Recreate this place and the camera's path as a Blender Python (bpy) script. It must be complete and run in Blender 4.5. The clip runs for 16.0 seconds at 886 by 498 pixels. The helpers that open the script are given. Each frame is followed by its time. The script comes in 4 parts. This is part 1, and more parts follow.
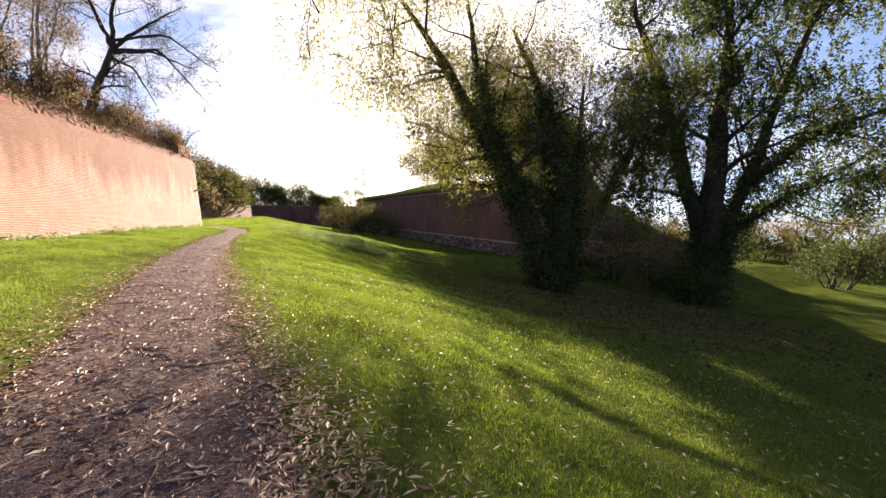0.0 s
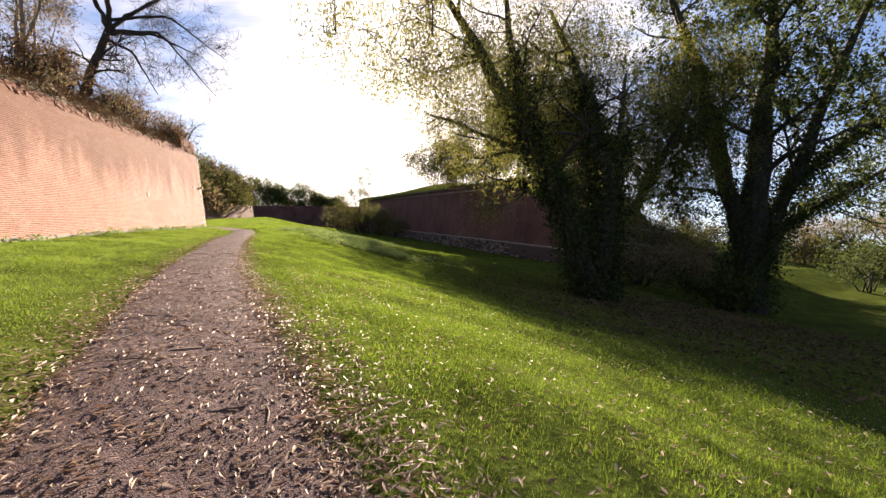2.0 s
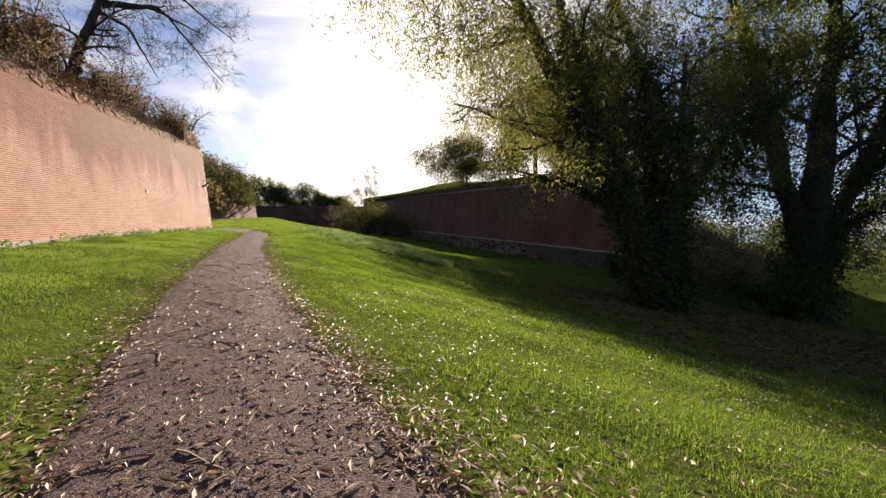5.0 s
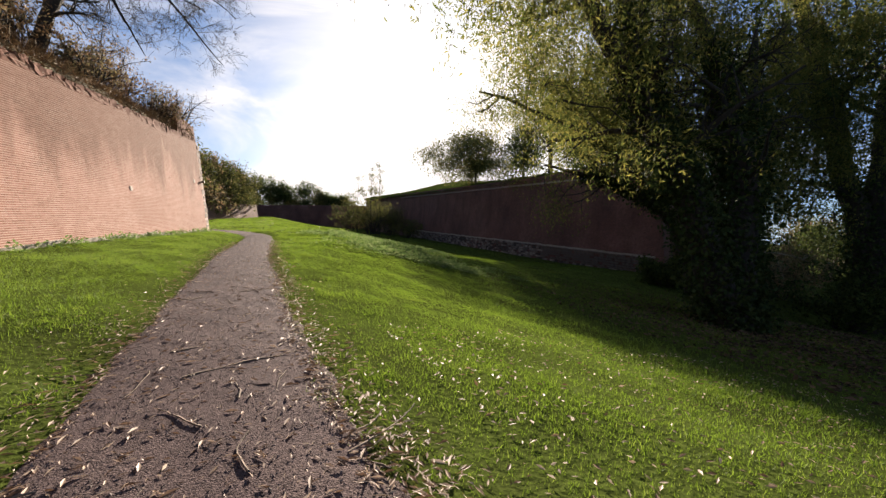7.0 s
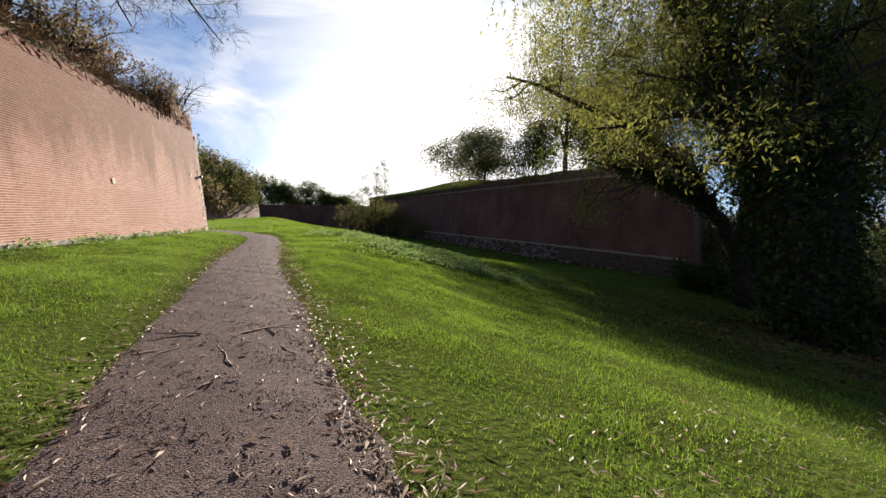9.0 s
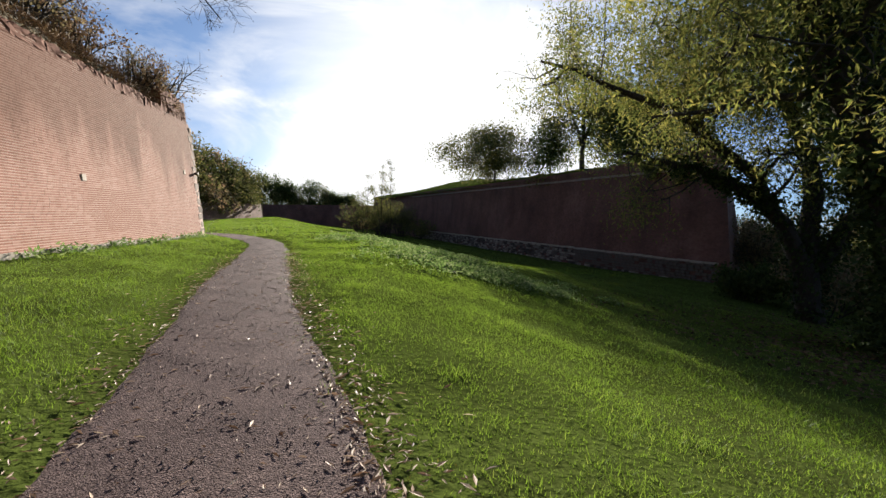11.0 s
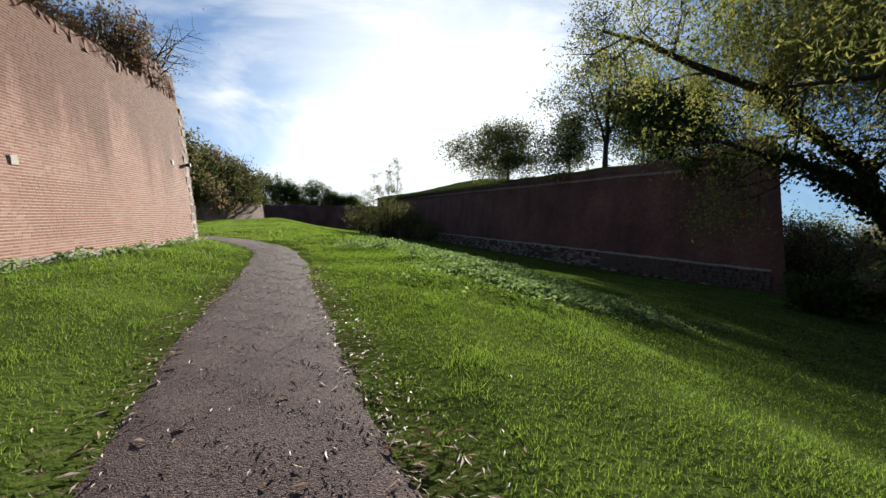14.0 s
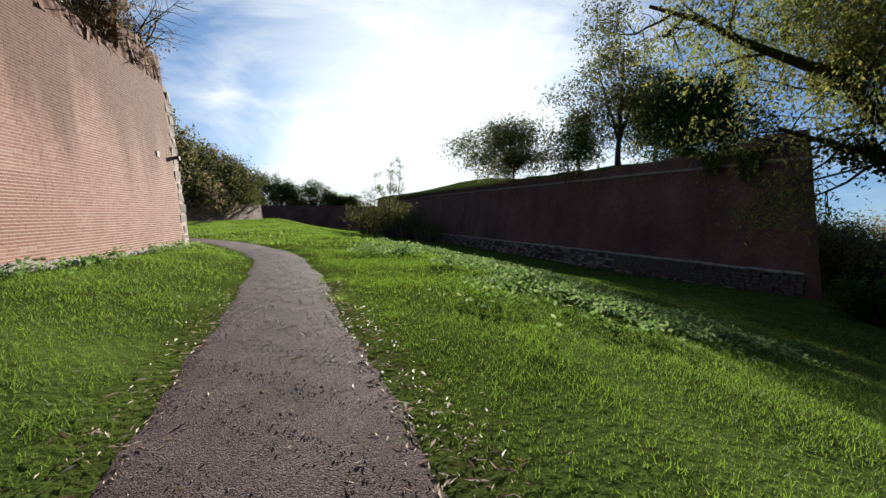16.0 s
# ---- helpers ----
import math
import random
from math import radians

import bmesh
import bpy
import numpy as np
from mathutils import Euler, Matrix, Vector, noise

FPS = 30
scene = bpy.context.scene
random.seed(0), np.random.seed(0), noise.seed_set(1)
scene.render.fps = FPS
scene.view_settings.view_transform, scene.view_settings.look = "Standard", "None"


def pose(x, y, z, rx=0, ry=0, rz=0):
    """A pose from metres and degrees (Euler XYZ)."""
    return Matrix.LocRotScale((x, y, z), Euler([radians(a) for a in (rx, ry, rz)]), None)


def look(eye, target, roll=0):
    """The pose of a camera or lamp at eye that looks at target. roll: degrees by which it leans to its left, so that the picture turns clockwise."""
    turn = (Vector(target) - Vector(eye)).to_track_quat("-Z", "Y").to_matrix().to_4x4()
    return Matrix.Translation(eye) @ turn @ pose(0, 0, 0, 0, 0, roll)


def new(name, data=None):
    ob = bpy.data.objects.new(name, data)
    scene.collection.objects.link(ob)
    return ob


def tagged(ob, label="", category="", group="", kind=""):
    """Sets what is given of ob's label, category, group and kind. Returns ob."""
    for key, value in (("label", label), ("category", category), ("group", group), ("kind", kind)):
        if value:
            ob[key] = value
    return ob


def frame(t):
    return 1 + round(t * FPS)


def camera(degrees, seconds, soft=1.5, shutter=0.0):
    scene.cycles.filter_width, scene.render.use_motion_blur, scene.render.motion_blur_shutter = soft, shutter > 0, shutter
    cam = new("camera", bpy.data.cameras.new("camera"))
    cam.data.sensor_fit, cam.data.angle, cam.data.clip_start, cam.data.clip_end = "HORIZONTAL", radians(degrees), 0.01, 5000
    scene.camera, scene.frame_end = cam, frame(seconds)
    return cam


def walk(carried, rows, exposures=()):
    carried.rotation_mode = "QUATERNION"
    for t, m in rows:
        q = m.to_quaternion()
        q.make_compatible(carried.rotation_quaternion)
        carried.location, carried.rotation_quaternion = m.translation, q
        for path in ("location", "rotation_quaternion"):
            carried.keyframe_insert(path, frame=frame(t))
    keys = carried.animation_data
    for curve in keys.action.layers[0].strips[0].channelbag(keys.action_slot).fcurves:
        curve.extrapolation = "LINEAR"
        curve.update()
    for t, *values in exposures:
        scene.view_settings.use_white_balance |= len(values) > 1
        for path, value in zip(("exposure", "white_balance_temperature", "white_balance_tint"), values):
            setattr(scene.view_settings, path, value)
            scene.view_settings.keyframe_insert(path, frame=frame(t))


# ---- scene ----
cam = camera(98.0, 16.0)
PATH = [
    (0, (2.916, -1.828, 1.505), (3.788, -0.038, 1.316), 0.1),
    (0.5, (2.78, -0.933, 1.523), (3.654, 0.856, 1.333), 0.1),
    (1, (2.583, -0.135, 1.512), (3.458, 1.654, 1.325), 0.1),
    (1.5, (2.401, 0.627, 1.432), (3.276, 2.415, 1.244), 0.1),
    (2, (2.233, 1.347, 1.422), (3.108, 3.136, 1.237), 0.1),
    (2.5, (2.07, 1.966, 1.413), (2.945, 3.755, 1.228), 0.1),
    (3, (1.971, 2.611, 1.343), (2.844, 4.401, 1.157), 0.0),
    (3.5, (1.853, 3.127, 1.343), (2.725, 4.916, 1.156), -0.1),
    (4, (1.727, 3.599, 1.327), (2.6, 5.389, 1.142), -0.2),
    (6.5, (1.463, 7.835, 1.478), (2.334, 9.626, 1.289), 0.1),
    (7, (1.445, 8.636, 1.449), (2.315, 10.427, 1.26), 0.0),
    (7.5, (1.448, 9.499, 1.434), (2.317, 11.291, 1.245), 0.0),
    (8, (1.374, 10.285, 1.394), (2.242, 12.077, 1.207), -0.1),
    (8.5, (1.34, 10.987, 1.337), (2.205, 12.781, 1.149), -0.3),
    (9, (1.31, 11.7, 1.335), (2.175, 13.493, 1.148), 0.0),
    (11.5, (1.296, 15.516, 1.481), (2.15, 17.314, 1.291), -0.0),
    (12, (1.218, 16.212, 1.483), (2.072, 18.011, 1.294), -0.0),
    (12.5, (1.157, 16.854, 1.503), (2.012, 18.653, 1.313), 0.0),
    (13, (1.139, 17.587, 1.51), (1.993, 19.386, 1.322), 0.1),
    (13.5, (1.077, 18.266, 1.485), (1.933, 20.063, 1.299), 0.1),
    (14, (1.092, 18.966, 1.436), (1.946, 20.765, 1.251), 0.1),
    (14.5, (1.062, 19.651, 1.441), (1.919, 21.448, 1.259), 0.1),
    (15, (1.036, 20.235, 1.471), (1.893, 22.032, 1.286), -0.0),
    (15.5, (1.021, 20.845, 1.411), (1.881, 22.642, 1.227), -0.1),
    (16, (1.005, 21.45, 1.42), (1.868, 23.246, 1.236), 0.0),
]
walk(cam, [(t, look(eye, target, roll)) for t, eye, target, roll in PATH], [(0, 2.72, 7500, 24), (3.5, 2.18, 7300, 20), (8.5, 1.86, 6600, 13), (12.5, 1.72, 6150, 8), (16, 1.66, 5950, 5)])

# ---- light ----
SUN_HEADING, SUN_HEIGHT = 24.5, 13.6
sun_way = Vector((math.sin(radians(SUN_HEADING)) * math.cos(radians(SUN_HEIGHT)), math.cos(radians(SUN_HEADING)) * math.cos(radians(SUN_HEIGHT)), math.sin(radians(SUN_HEIGHT))))
sun_data = bpy.data.lights.new("sun", "SUN")
sun_data.energy, sun_data.angle, sun_data.color = 5.0, radians(0.6), (1.0, 0.9, 0.76)
sun = new("sun", sun_data)
sun.matrix_world = look((60, 120, 60), Vector((60, 120, 60)) - sun_way)

world = bpy.data.worlds.new("sky")
scene.world = world
world.use_nodes = True
wn, wl = world.node_tree.nodes, world.node_tree.links
wn.clear()
sky = wn.new("ShaderNodeTexSky")
sky.sky_type, sky.sun_disc = "NISHITA", False
sky.sun_elevation, sky.sun_rotation = radians(SUN_HEIGHT), radians(SUN_HEADING)
sky.air_density, sky.dust_density, sky.ozone_density = 1.0, 1.2, 1.5
bg = wn.new("ShaderNodeBackground")
sky_sep, sky_max, sky_join = wn.new("ShaderNodeSeparateXYZ"), wn.new("ShaderNodeMath"), wn.new("ShaderNodeCombineXYZ")
sky_max.operation = "MAXIMUM"
sky_max.inputs[1].default_value = 0.0
sky_lift = wn.new("ShaderNodeMath")
sky_lift.operation = "MULTIPLY_ADD"
sky_lift.inputs[1].default_value, sky_lift.inputs[2].default_value = 0.88, 0.12
sky_tc = wn.new("ShaderNodeTexCoord")
wl.new(sky_tc.outputs["Generated"], sky_sep.inputs[0])
wl.new(sky_sep.outputs["Z"], sky_max.inputs[0])
wl.new(sky_sep.outputs["X"], sky_join.inputs["X"])
wl.new(sky_sep.outputs["Y"], sky_join.inputs["Y"])
wl.new(sky_max.outputs[0], sky_lift.inputs[0])
wl.new(sky_lift.outputs[0], sky_join.inputs["Z"])
wl.new(sky_join.outputs[0], sky.inputs["Vector"])
bg.inputs["Strength"].default_value = 0.030
wout = wn.new("ShaderNodeOutputWorld")
wtc = wn.new("ShaderNodeTexCoord")
wmap = wn.new("ShaderNodeMapping")
wmap.inputs["Scale"].default_value = (1.0, 1.0, 2.6)
wmap.inputs["Rotation"].default_value = (0.3, 0.2, 0.6)
wl.new(wtc.outputs["Generated"], wmap.inputs["Vector"])
cn = wn.new("ShaderNodeTexNoise")
cn.inputs["Scale"].default_value, cn.inputs["Detail"].default_value, cn.inputs["Roughness"].default_value = 2.1, 8, 0.58
cn.inputs["Distortion"].default_value = 0.5
wl.new(wmap.outputs["Vector"], cn.inputs["Vector"])
cr = wn.new("ShaderNodeValToRGB")
cr.color_ramp.elements[0].position, cr.color_ramp.elements[1].position = 0.46, 0.72
wl.new(cn.outputs["Fac"], cr.inputs["Fac"])
# thin cloud scatters the sun's light forward: whiter and brighter towards the sun
dot = wn.new("ShaderNodeVectorMath")
dot.operation = "DOT_PRODUCT"
dot.inputs[1].default_value = sun_way
wl.new(wtc.outputs["Generated"], dot.inputs[0])
near_sun = wn.new("ShaderNodeMapRange")
near_sun.interpolation_type = "SMOOTHSTEP"
near_sun.inputs["From Min"].default_value, near_sun.inputs["From Max"].default_value = 0.86, 1.02
uneven = wn.new("ShaderNodeMath")
uneven.operation = "MULTIPLY_ADD"
uneven.inputs[1].default_value = 0.22
wl.new(cn.outputs["Fac"], uneven.inputs[0])
shifted = wn.new("ShaderNodeMath")
shifted.operation = "SUBTRACT"
shifted.inputs[1].default_value = 0.105
wl.new(dot.outputs["Value"], shifted.inputs[0])
wl.new(shifted.outputs[0], uneven.inputs[2])
wl.new(uneven.outputs[0], near_sun.inputs["Value"])
cover = wn.new("ShaderNodeMath")
cover.operation, cover.use_clamp = "ADD", True
cl = wn.new("ShaderNodeMath")
cl.operation = "MULTIPLY"
cl.inputs[1].default_value = 0.75
wl.new(cr.outputs["Color"], cl.inputs[0])
wl.new(cl.outputs[0], cover.inputs[0])
wl.new(near_sun.outputs["Result"], cover.inputs[1])
cloud_light = wn.new("ShaderNodeMapRange")
cloud_light.inputs["From Min"].default_value, cloud_light.inputs["From Max"].default_value = 0.2, 1.0
cloud_light.inputs["To Min"].default_value, cloud_light.inputs["To Max"].default_value = 6.0, 12.0
wl.new(dot.outputs["Value"], cloud_light.inputs["Value"])
cloud_col = wn.new("ShaderNodeVectorMath")
cloud_col.operation = "SCALE"
cloud_col.inputs[0].default_value = (1.0, 0.985, 0.96)
wl.new(cloud_light.outputs["Result"], cloud_col.inputs["Scale"])
boost = wn.new("ShaderNodeVectorMath")
boost.operation = "MULTIPLY"
boost.inputs[1].default_value = (0.78, 1.0, 1.35)
wl.new(sky.outputs["Color"], boost.inputs[0])
wmix = wn.new("ShaderNodeMix")
wmix.data_type = "RGBA"
wl.new(cover.outputs[0], wmix.inputs["Factor"])
wl.new(boost.outputs["Vector"], wmix.inputs["A"])
wl.new(cloud_col.outputs["Vector"], wmix.inputs["B"])
wl.new(wmix.outputs["Result"], bg.inputs["Color"])
wl.new(bg.outputs[0], wout.inputs["Surface"])

# ---- materials ----
def material(name, colours, scale=4.0, rough=0.9, bump=0.3, fine=40.0, fine_amount=0.35, translucent=0.0, random_mix=0.0, coords="Object", stretch=(1, 1, 1), spread=(0.3, 0.7), bump_distance=0.02, specular=0.3, island=True, through_leaf=(1.0, 1.0, 1.0)):
    """Two scales of noise between the given colours, relief from the finer one."""
    m = bpy.data.materials.new(name)
    m.use_nodes = True
    n, l = m.node_tree.nodes, m.node_tree.links
    n.clear()
    out = n.new("ShaderNodeOutputMaterial")
    b = n.new("ShaderNodeBsdfPrincipled")
    b.inputs["Roughness"].default_value = rough
    b.inputs["Specular IOR Level"].default_value = specular
    tc = n.new("ShaderNodeTexCoord")
    mp = n.new("ShaderNodeMapping")
    mp.inputs["Scale"].default_value = stretch
    l.new(tc.outputs[coords], mp.inputs["Vector"])
    big = n.new("ShaderNodeTexNoise")
    big.inputs["Scale"].default_value, big.inputs["Detail"].default_value, big.inputs["Roughness"].default_value = scale, 6, 0.62
    small = n.new("ShaderNodeTexNoise")
    small.inputs["Scale"].default_value, small.inputs["Detail"].default_value = fine, 5
    for q in (big, small):
        l.new(mp.outputs["Vector"], q.inputs["Vector"])
    ramp = n.new("ShaderNodeValToRGB")
    el = ramp.color_ramp.elements
    while len(el) < len(colours):
        el.new(0.5)
    for i, c in enumerate(colours):
        el[i].position = spread[0] + (spread[1] - spread[0]) * i / max(1, len(colours) - 1)
        el[i].color = (*c, 1)
    mixv = n.new("ShaderNodeMix")
    mixv.inputs["Factor"].default_value = fine_amount
    l.new(big.outputs["Fac"], mixv.inputs["A"])
    l.new(small.outputs["Fac"], mixv.inputs["B"])
    value = mixv.outputs["Result"]
    if random_mix > 0:
        geo = n.new("ShaderNodeNewGeometry")
        inf = n.new("ShaderNodeObjectInfo")
        mr = n.new("ShaderNodeMix")
        mr.inputs["Factor"].default_value = random_mix
        l.new(value, mr.inputs["A"])
        l.new((geo.outputs["Random Per Island"] if island else inf.outputs["Random"]), mr.inputs["B"])
        value = mr.outputs["Result"]
    l.new(value, ramp.inputs["Fac"])
    l.new(ramp.outputs["Color"], b.inputs["Base Color"])
    if bump > 0:
        bp = n.new("ShaderNodeBump")
        bp.inputs["Strength"].default_value, bp.inputs["Distance"].default_value = bump, bump_distance
        l.new(small.outputs["Fac"], bp.inputs["Height"])
        l.new(bp.outputs["Normal"], b.inputs["Normal"])
    last = b.outputs[0]
    if translucent > 0:
        tr = n.new("ShaderNodeBsdfTranslucent")
        glow = n.new("ShaderNodeVectorMath")
        glow.operation = "MULTIPLY"
        glow.inputs[1].default_value = through_leaf
        l.new(ramp.outputs["Color"], glow.inputs[0])
        l.new(glow.outputs["Vector"], tr.inputs["Color"])
        ms = n.new("ShaderNodeMixShader")
        ms.inputs[0].default_value = translucent
        l.new(b.outputs[0], ms.inputs[1])
        l.new(tr.outputs[0], ms.inputs[2])
        last = ms.outputs[0]
    l.new(last, out.inputs["Surface"])
    return m


M_SOIL = material("grass_soil", [(0.032, 0.038, 0.012), (0.052, 0.070, 0.016), (0.085, 0.115, 0.025)], 0.6, specular=0.0, fine=14, bump=0.6, bump_distance=0.05)
M_GRASS = material("grass_blades", [(0.055, 0.09, 0.012), (0.085, 0.145, 0.018), (0.115, 0.185, 0.026), (0.19, 0.22, 0.06)], 0.9, rough=0.62, specular=0.18, bump=0, fine=7, translucent=0.5, random_mix=0.42, spread=(0.2, 0.82), through_leaf=(1.25, 1.2, 0.9))
M_FRINGE = material("trodden_grass", [(0.06, 0.055, 0.015), (0.13, 0.12, 0.03), (0.20, 0.17, 0.055)], 1.2, rough=0.75, specular=0.1, bump=0, fine=8, translucent=0.4, random_mix=0.5, through_leaf=(1.4, 1.3, 1.0))
M_HERB = material("nettle_leaf", [(0.06, 0.105, 0.03), (0.10, 0.155, 0.055), (0.18, 0.22, 0.11)], 1.5, rough=0.8, specular=0.08, bump=0, translucent=0.45, random_mix=0.5, through_leaf=(1.3, 1.3, 1.0))
M_PATH = material("cinder_path", [(0.05, 0.036, 0.036), (0.085, 0.062, 0.06), (0.13, 0.098, 0.09)], 1.4, rough=0.95, specular=0.05, fine=75, fine_amount=0.6, bump=1.0, bump_distance=0.035, spread=(0.32, 0.68))
M_GRAVEL = material("cinder_grit", [(0.04, 0.032, 0.031), (0.10, 0.08, 0.075), (0.2, 0.165, 0.15)], 3, rough=0.95, bump=0, random_mix=0.8, spread=(0.1, 0.9))
M_DEADLEAF = material("fallen_leaf", [(0.10, 0.055, 0.03), (0.19, 0.115, 0.07), (0.33, 0.23, 0.155), (0.58, 0.47, 0.36)], 6, rough=0.6, bump=0, random_mix=0.85, spread=(0.05, 0.95), translucent=0.2)
# litter colour held dark so that it deepens the trees' shade
M_SHADEDARKLITTER = material("shade_litter", [(0.03, 0.02, 0.013), (0.075, 0.05, 0.03), (0.13, 0.085, 0.05)], 2, rough=0.85, specular=0.05, bump=0, random_mix=0.6)
M_TWIG = material("dead_twig", [(0.10, 0.075, 0.055), (0.27, 0.21, 0.165)], 8, bump=0.4)
M_BARK = material("bark", [(0.014, 0.012, 0.010), (0.036, 0.030, 0.023), (0.07, 0.06, 0.047)], 2.5, fine=18, bump=1.0, bump_distance=0.05, stretch=(1, 1, 0.25))
M_PALE_BARK = material("pale_bark", [(0.12, 0.10, 0.08), (0.25, 0.21, 0.16), (0.36, 0.32, 0.26)], 2.5, fine=18, bump=0.8, bump_distance=0.03, stretch=(1, 1, 0.4))
M_WILLOW = material("willow_leaf", [(0.055, 0.075, 0.02), (0.10, 0.12, 0.03), (0.19, 0.18, 0.045), (0.30, 0.25, 0.06)], 0.4, rough=0.75, specular=0.08, bump=0, translucent=0.55, random_mix=0.45, spread=(0.2, 0.85))
M_DARKLEAF = material("dark_leaf", [(0.025, 0.04, 0.012), (0.05, 0.075, 0.02), (0.09, 0.11, 0.03)], 0.5, rough=0.75, specular=0.08, bump=0, translucent=0.42, random_mix=0.5)
M_IVY = material("ivy_leaf", [(0.018, 0.03, 0.01), (0.035, 0.055, 0.016), (0.06, 0.08, 0.025)], 0.8, rough=0.75, specular=0.08, bump=0, translucent=0.15, random_mix=0.5)
M_AUTUMN = material("autumn_leaf", [(0.09, 0.075, 0.045), (0.16, 0.135, 0.07), (0.24, 0.195, 0.10), (0.24, 0.15, 0.09)], 0.4, rough=0.75, specular=0.08, bump=0, translucent=0.35, random_mix=0.5)
M_WOODLEAF = material("wood_leaf", [(0.05, 0.06, 0.02), (0.10, 0.11, 0.035), (0.18, 0.16, 0.05)], 0.12, rough=0.75, specular=0.08, bump=0, translucent=0.3, random_mix=0.4)
M_DRYGRASS = material("dry_scrub", [(0.10, 0.06, 0.03), (0.20, 0.12, 0.06), (0.28, 0.20, 0.11)], 0.6, rough=0.8, bump=0, translucent=0.2, random_mix=0.5)
M_BRICK = material("old_brick", [(0.22, 0.105, 0.075), (0.31, 0.15, 0.11), (0.38, 0.20, 0.155), (0.47, 0.31, 0.255)], 0.22, fine=45, fine_amount=0.25, bump=0.5, bump_distance=0.003, specular=0.1, random_mix=0.28, spread=(0.25, 0.8))


def weathered(m):
    """A dark band of weathering below the wall's crest, with drips running down from it, and pale repaired patches."""
    n, l = m.node_tree.nodes, m.node_tree.links
    bs = next(q for q in n if q.type == "BSDF_PRINCIPLED")
    ramp = next(q for q in n if q.type == "VALTORGB")
    geo = n.new("ShaderNodeNewGeometry")
    sep = n.new("ShaderNodeSeparateXYZ")
    l.new(geo.outputs["Position"], sep.inputs[0])
    mp = n.new("ShaderNodeMapping")
    mp.inputs["Scale"].default_value = (1.0, 1.0, 0.14)
    l.new(geo.outputs["Position"], mp.inputs["Vector"])
    ns = n.new("ShaderNodeTexNoise")
    ns.inputs["Scale"].default_value, ns.inputs["Detail"].default_value, ns.inputs["Roughness"].default_value = 0.75, 8, 0.65
    l.new(mp.outputs["Vector"], ns.inputs["Vector"])
    ad = n.new("ShaderNodeMath")
    ad.operation = "MULTIPLY_ADD"
    ad.inputs[1].default_value = 7.5
    l.new(ns.outputs["Fac"], ad.inputs[0])
    l.new(sep.outputs["Z"], ad.inputs[2])
    mr = n.new("ShaderNodeMapRange")
    mr.interpolation_type = "SMOOTHSTEP"
    mr.inputs["From Min"].default_value, mr.inputs["From Max"].default_value = 6.1, 8.3
    l.new(ad.outputs[0], mr.inputs["Value"])
    mx = n.new("ShaderNodeMix")
    mx.data_type, mx.blend_type = "RGBA", "MULTIPLY"
    mx.inputs["B"].default_value = (0.54, 0.51, 0.47, 1)
    l.new(mr.outputs["Result"], mx.inputs["Factor"])
    l.new(ramp.outputs["Color"], mx.inputs["A"])
    l.new(mx.outputs["Result"], bs.inputs["Base Color"])


weathered(M_BRICK)


def gravelly(m):
    """Relief of packed grit: cells of about a centimetre and a half, over the noise."""
    n, l = m.node_tree.nodes, m.node_tree.links
    bp = next(q for q in n if q.type == "BUMP")
    bs = next(q for q in n if q.type == "BSDF_PRINCIPLED")
    tc = next(q for q in n if q.type == "TEX_COORD")
    warp = n.new("ShaderNodeTexNoise")
    warp.inputs["Scale"].default_value, warp.inputs["Detail"].default_value = 25, 3
    l.new(tc.outputs["Object"], warp.inputs["Vector"])
    mixed = n.new("ShaderNodeVectorMath")
    mixed.operation = "MULTIPLY_ADD"
    mixed.inputs[1].default_value = (0.03, 0.03, 0.03)
    l.new(warp.outputs["Color"], mixed.inputs[0])
    l.new(tc.outputs["Object"], mixed.inputs[2])
    cells = n.new("ShaderNodeTexVoronoi")
    cells.inputs["Scale"].default_value = 95
    l.new(mixed.outputs["Vector"], cells.inputs["Vector"])
    b2 = n.new("ShaderNodeBump")
    b2.invert = True
    b2.inputs["Strength"].default_value, b2.inputs["Distance"].default_value = 0.55, 0.008
    l.new(cells.outputs["Distance"], b2.inputs["Height"])
    bp.inputs["Strength"].default_value, bp.inputs["Distance"].default_value = 0.5, 0.02
    l.new(bp.outputs["Normal"], b2.inputs["Normal"])
    l.new(b2.outputs["Normal"], bs.inputs["Normal"])
    ramp = next(q for q in n if q.type == "VALTORGB")
    grain = n.new("ShaderNodeSeparateXYZ")
    l.new(cells.outputs["Color"], grain.inputs[0])
    tone = n.new("ShaderNodeMapRange")
    tone.inputs["To Min"].default_value, tone.inputs["To Max"].default_value = 0.5, 1.6
    l.new(grain.outputs["X"], tone.inputs["Value"])
    toned = n.new("ShaderNodeVectorMath")
    toned.operation = "SCALE"
    l.new(ramp.outputs["Color"], toned.inputs[0])
    l.new(tone.outputs["Result"], toned.inputs["Scale"])
    l.new(toned.outputs["Vector"], bs.inputs["Base Color"])


gravelly(M_PATH)
M_MORTAR = material("lime_mortar", [(0.44, 0.29, 0.235), (0.54, 0.38, 0.315), (0.62, 0.48, 0.41)], 1.2, fine=30, bump=0.5, bump_distance=0.004, specular=0.1)
weathered(M_MORTAR)
M_STONE = material("pale_stone", [(0.16, 0.14, 0.11), (0.28, 0.25, 0.2), (0.4, 0.36, 0.3)], 1.2, fine=14, bump=0.6, bump_distance=0.04, random_mix=0.35)
M_RUBBLE = material("rubble_stone", [(0.055, 0.042, 0.035), (0.15, 0.12, 0.10), (0.30, 0.25, 0.21)], 1.2, fine=14, bump=0.6, bump_distance=0.04, random_mix=0.5)
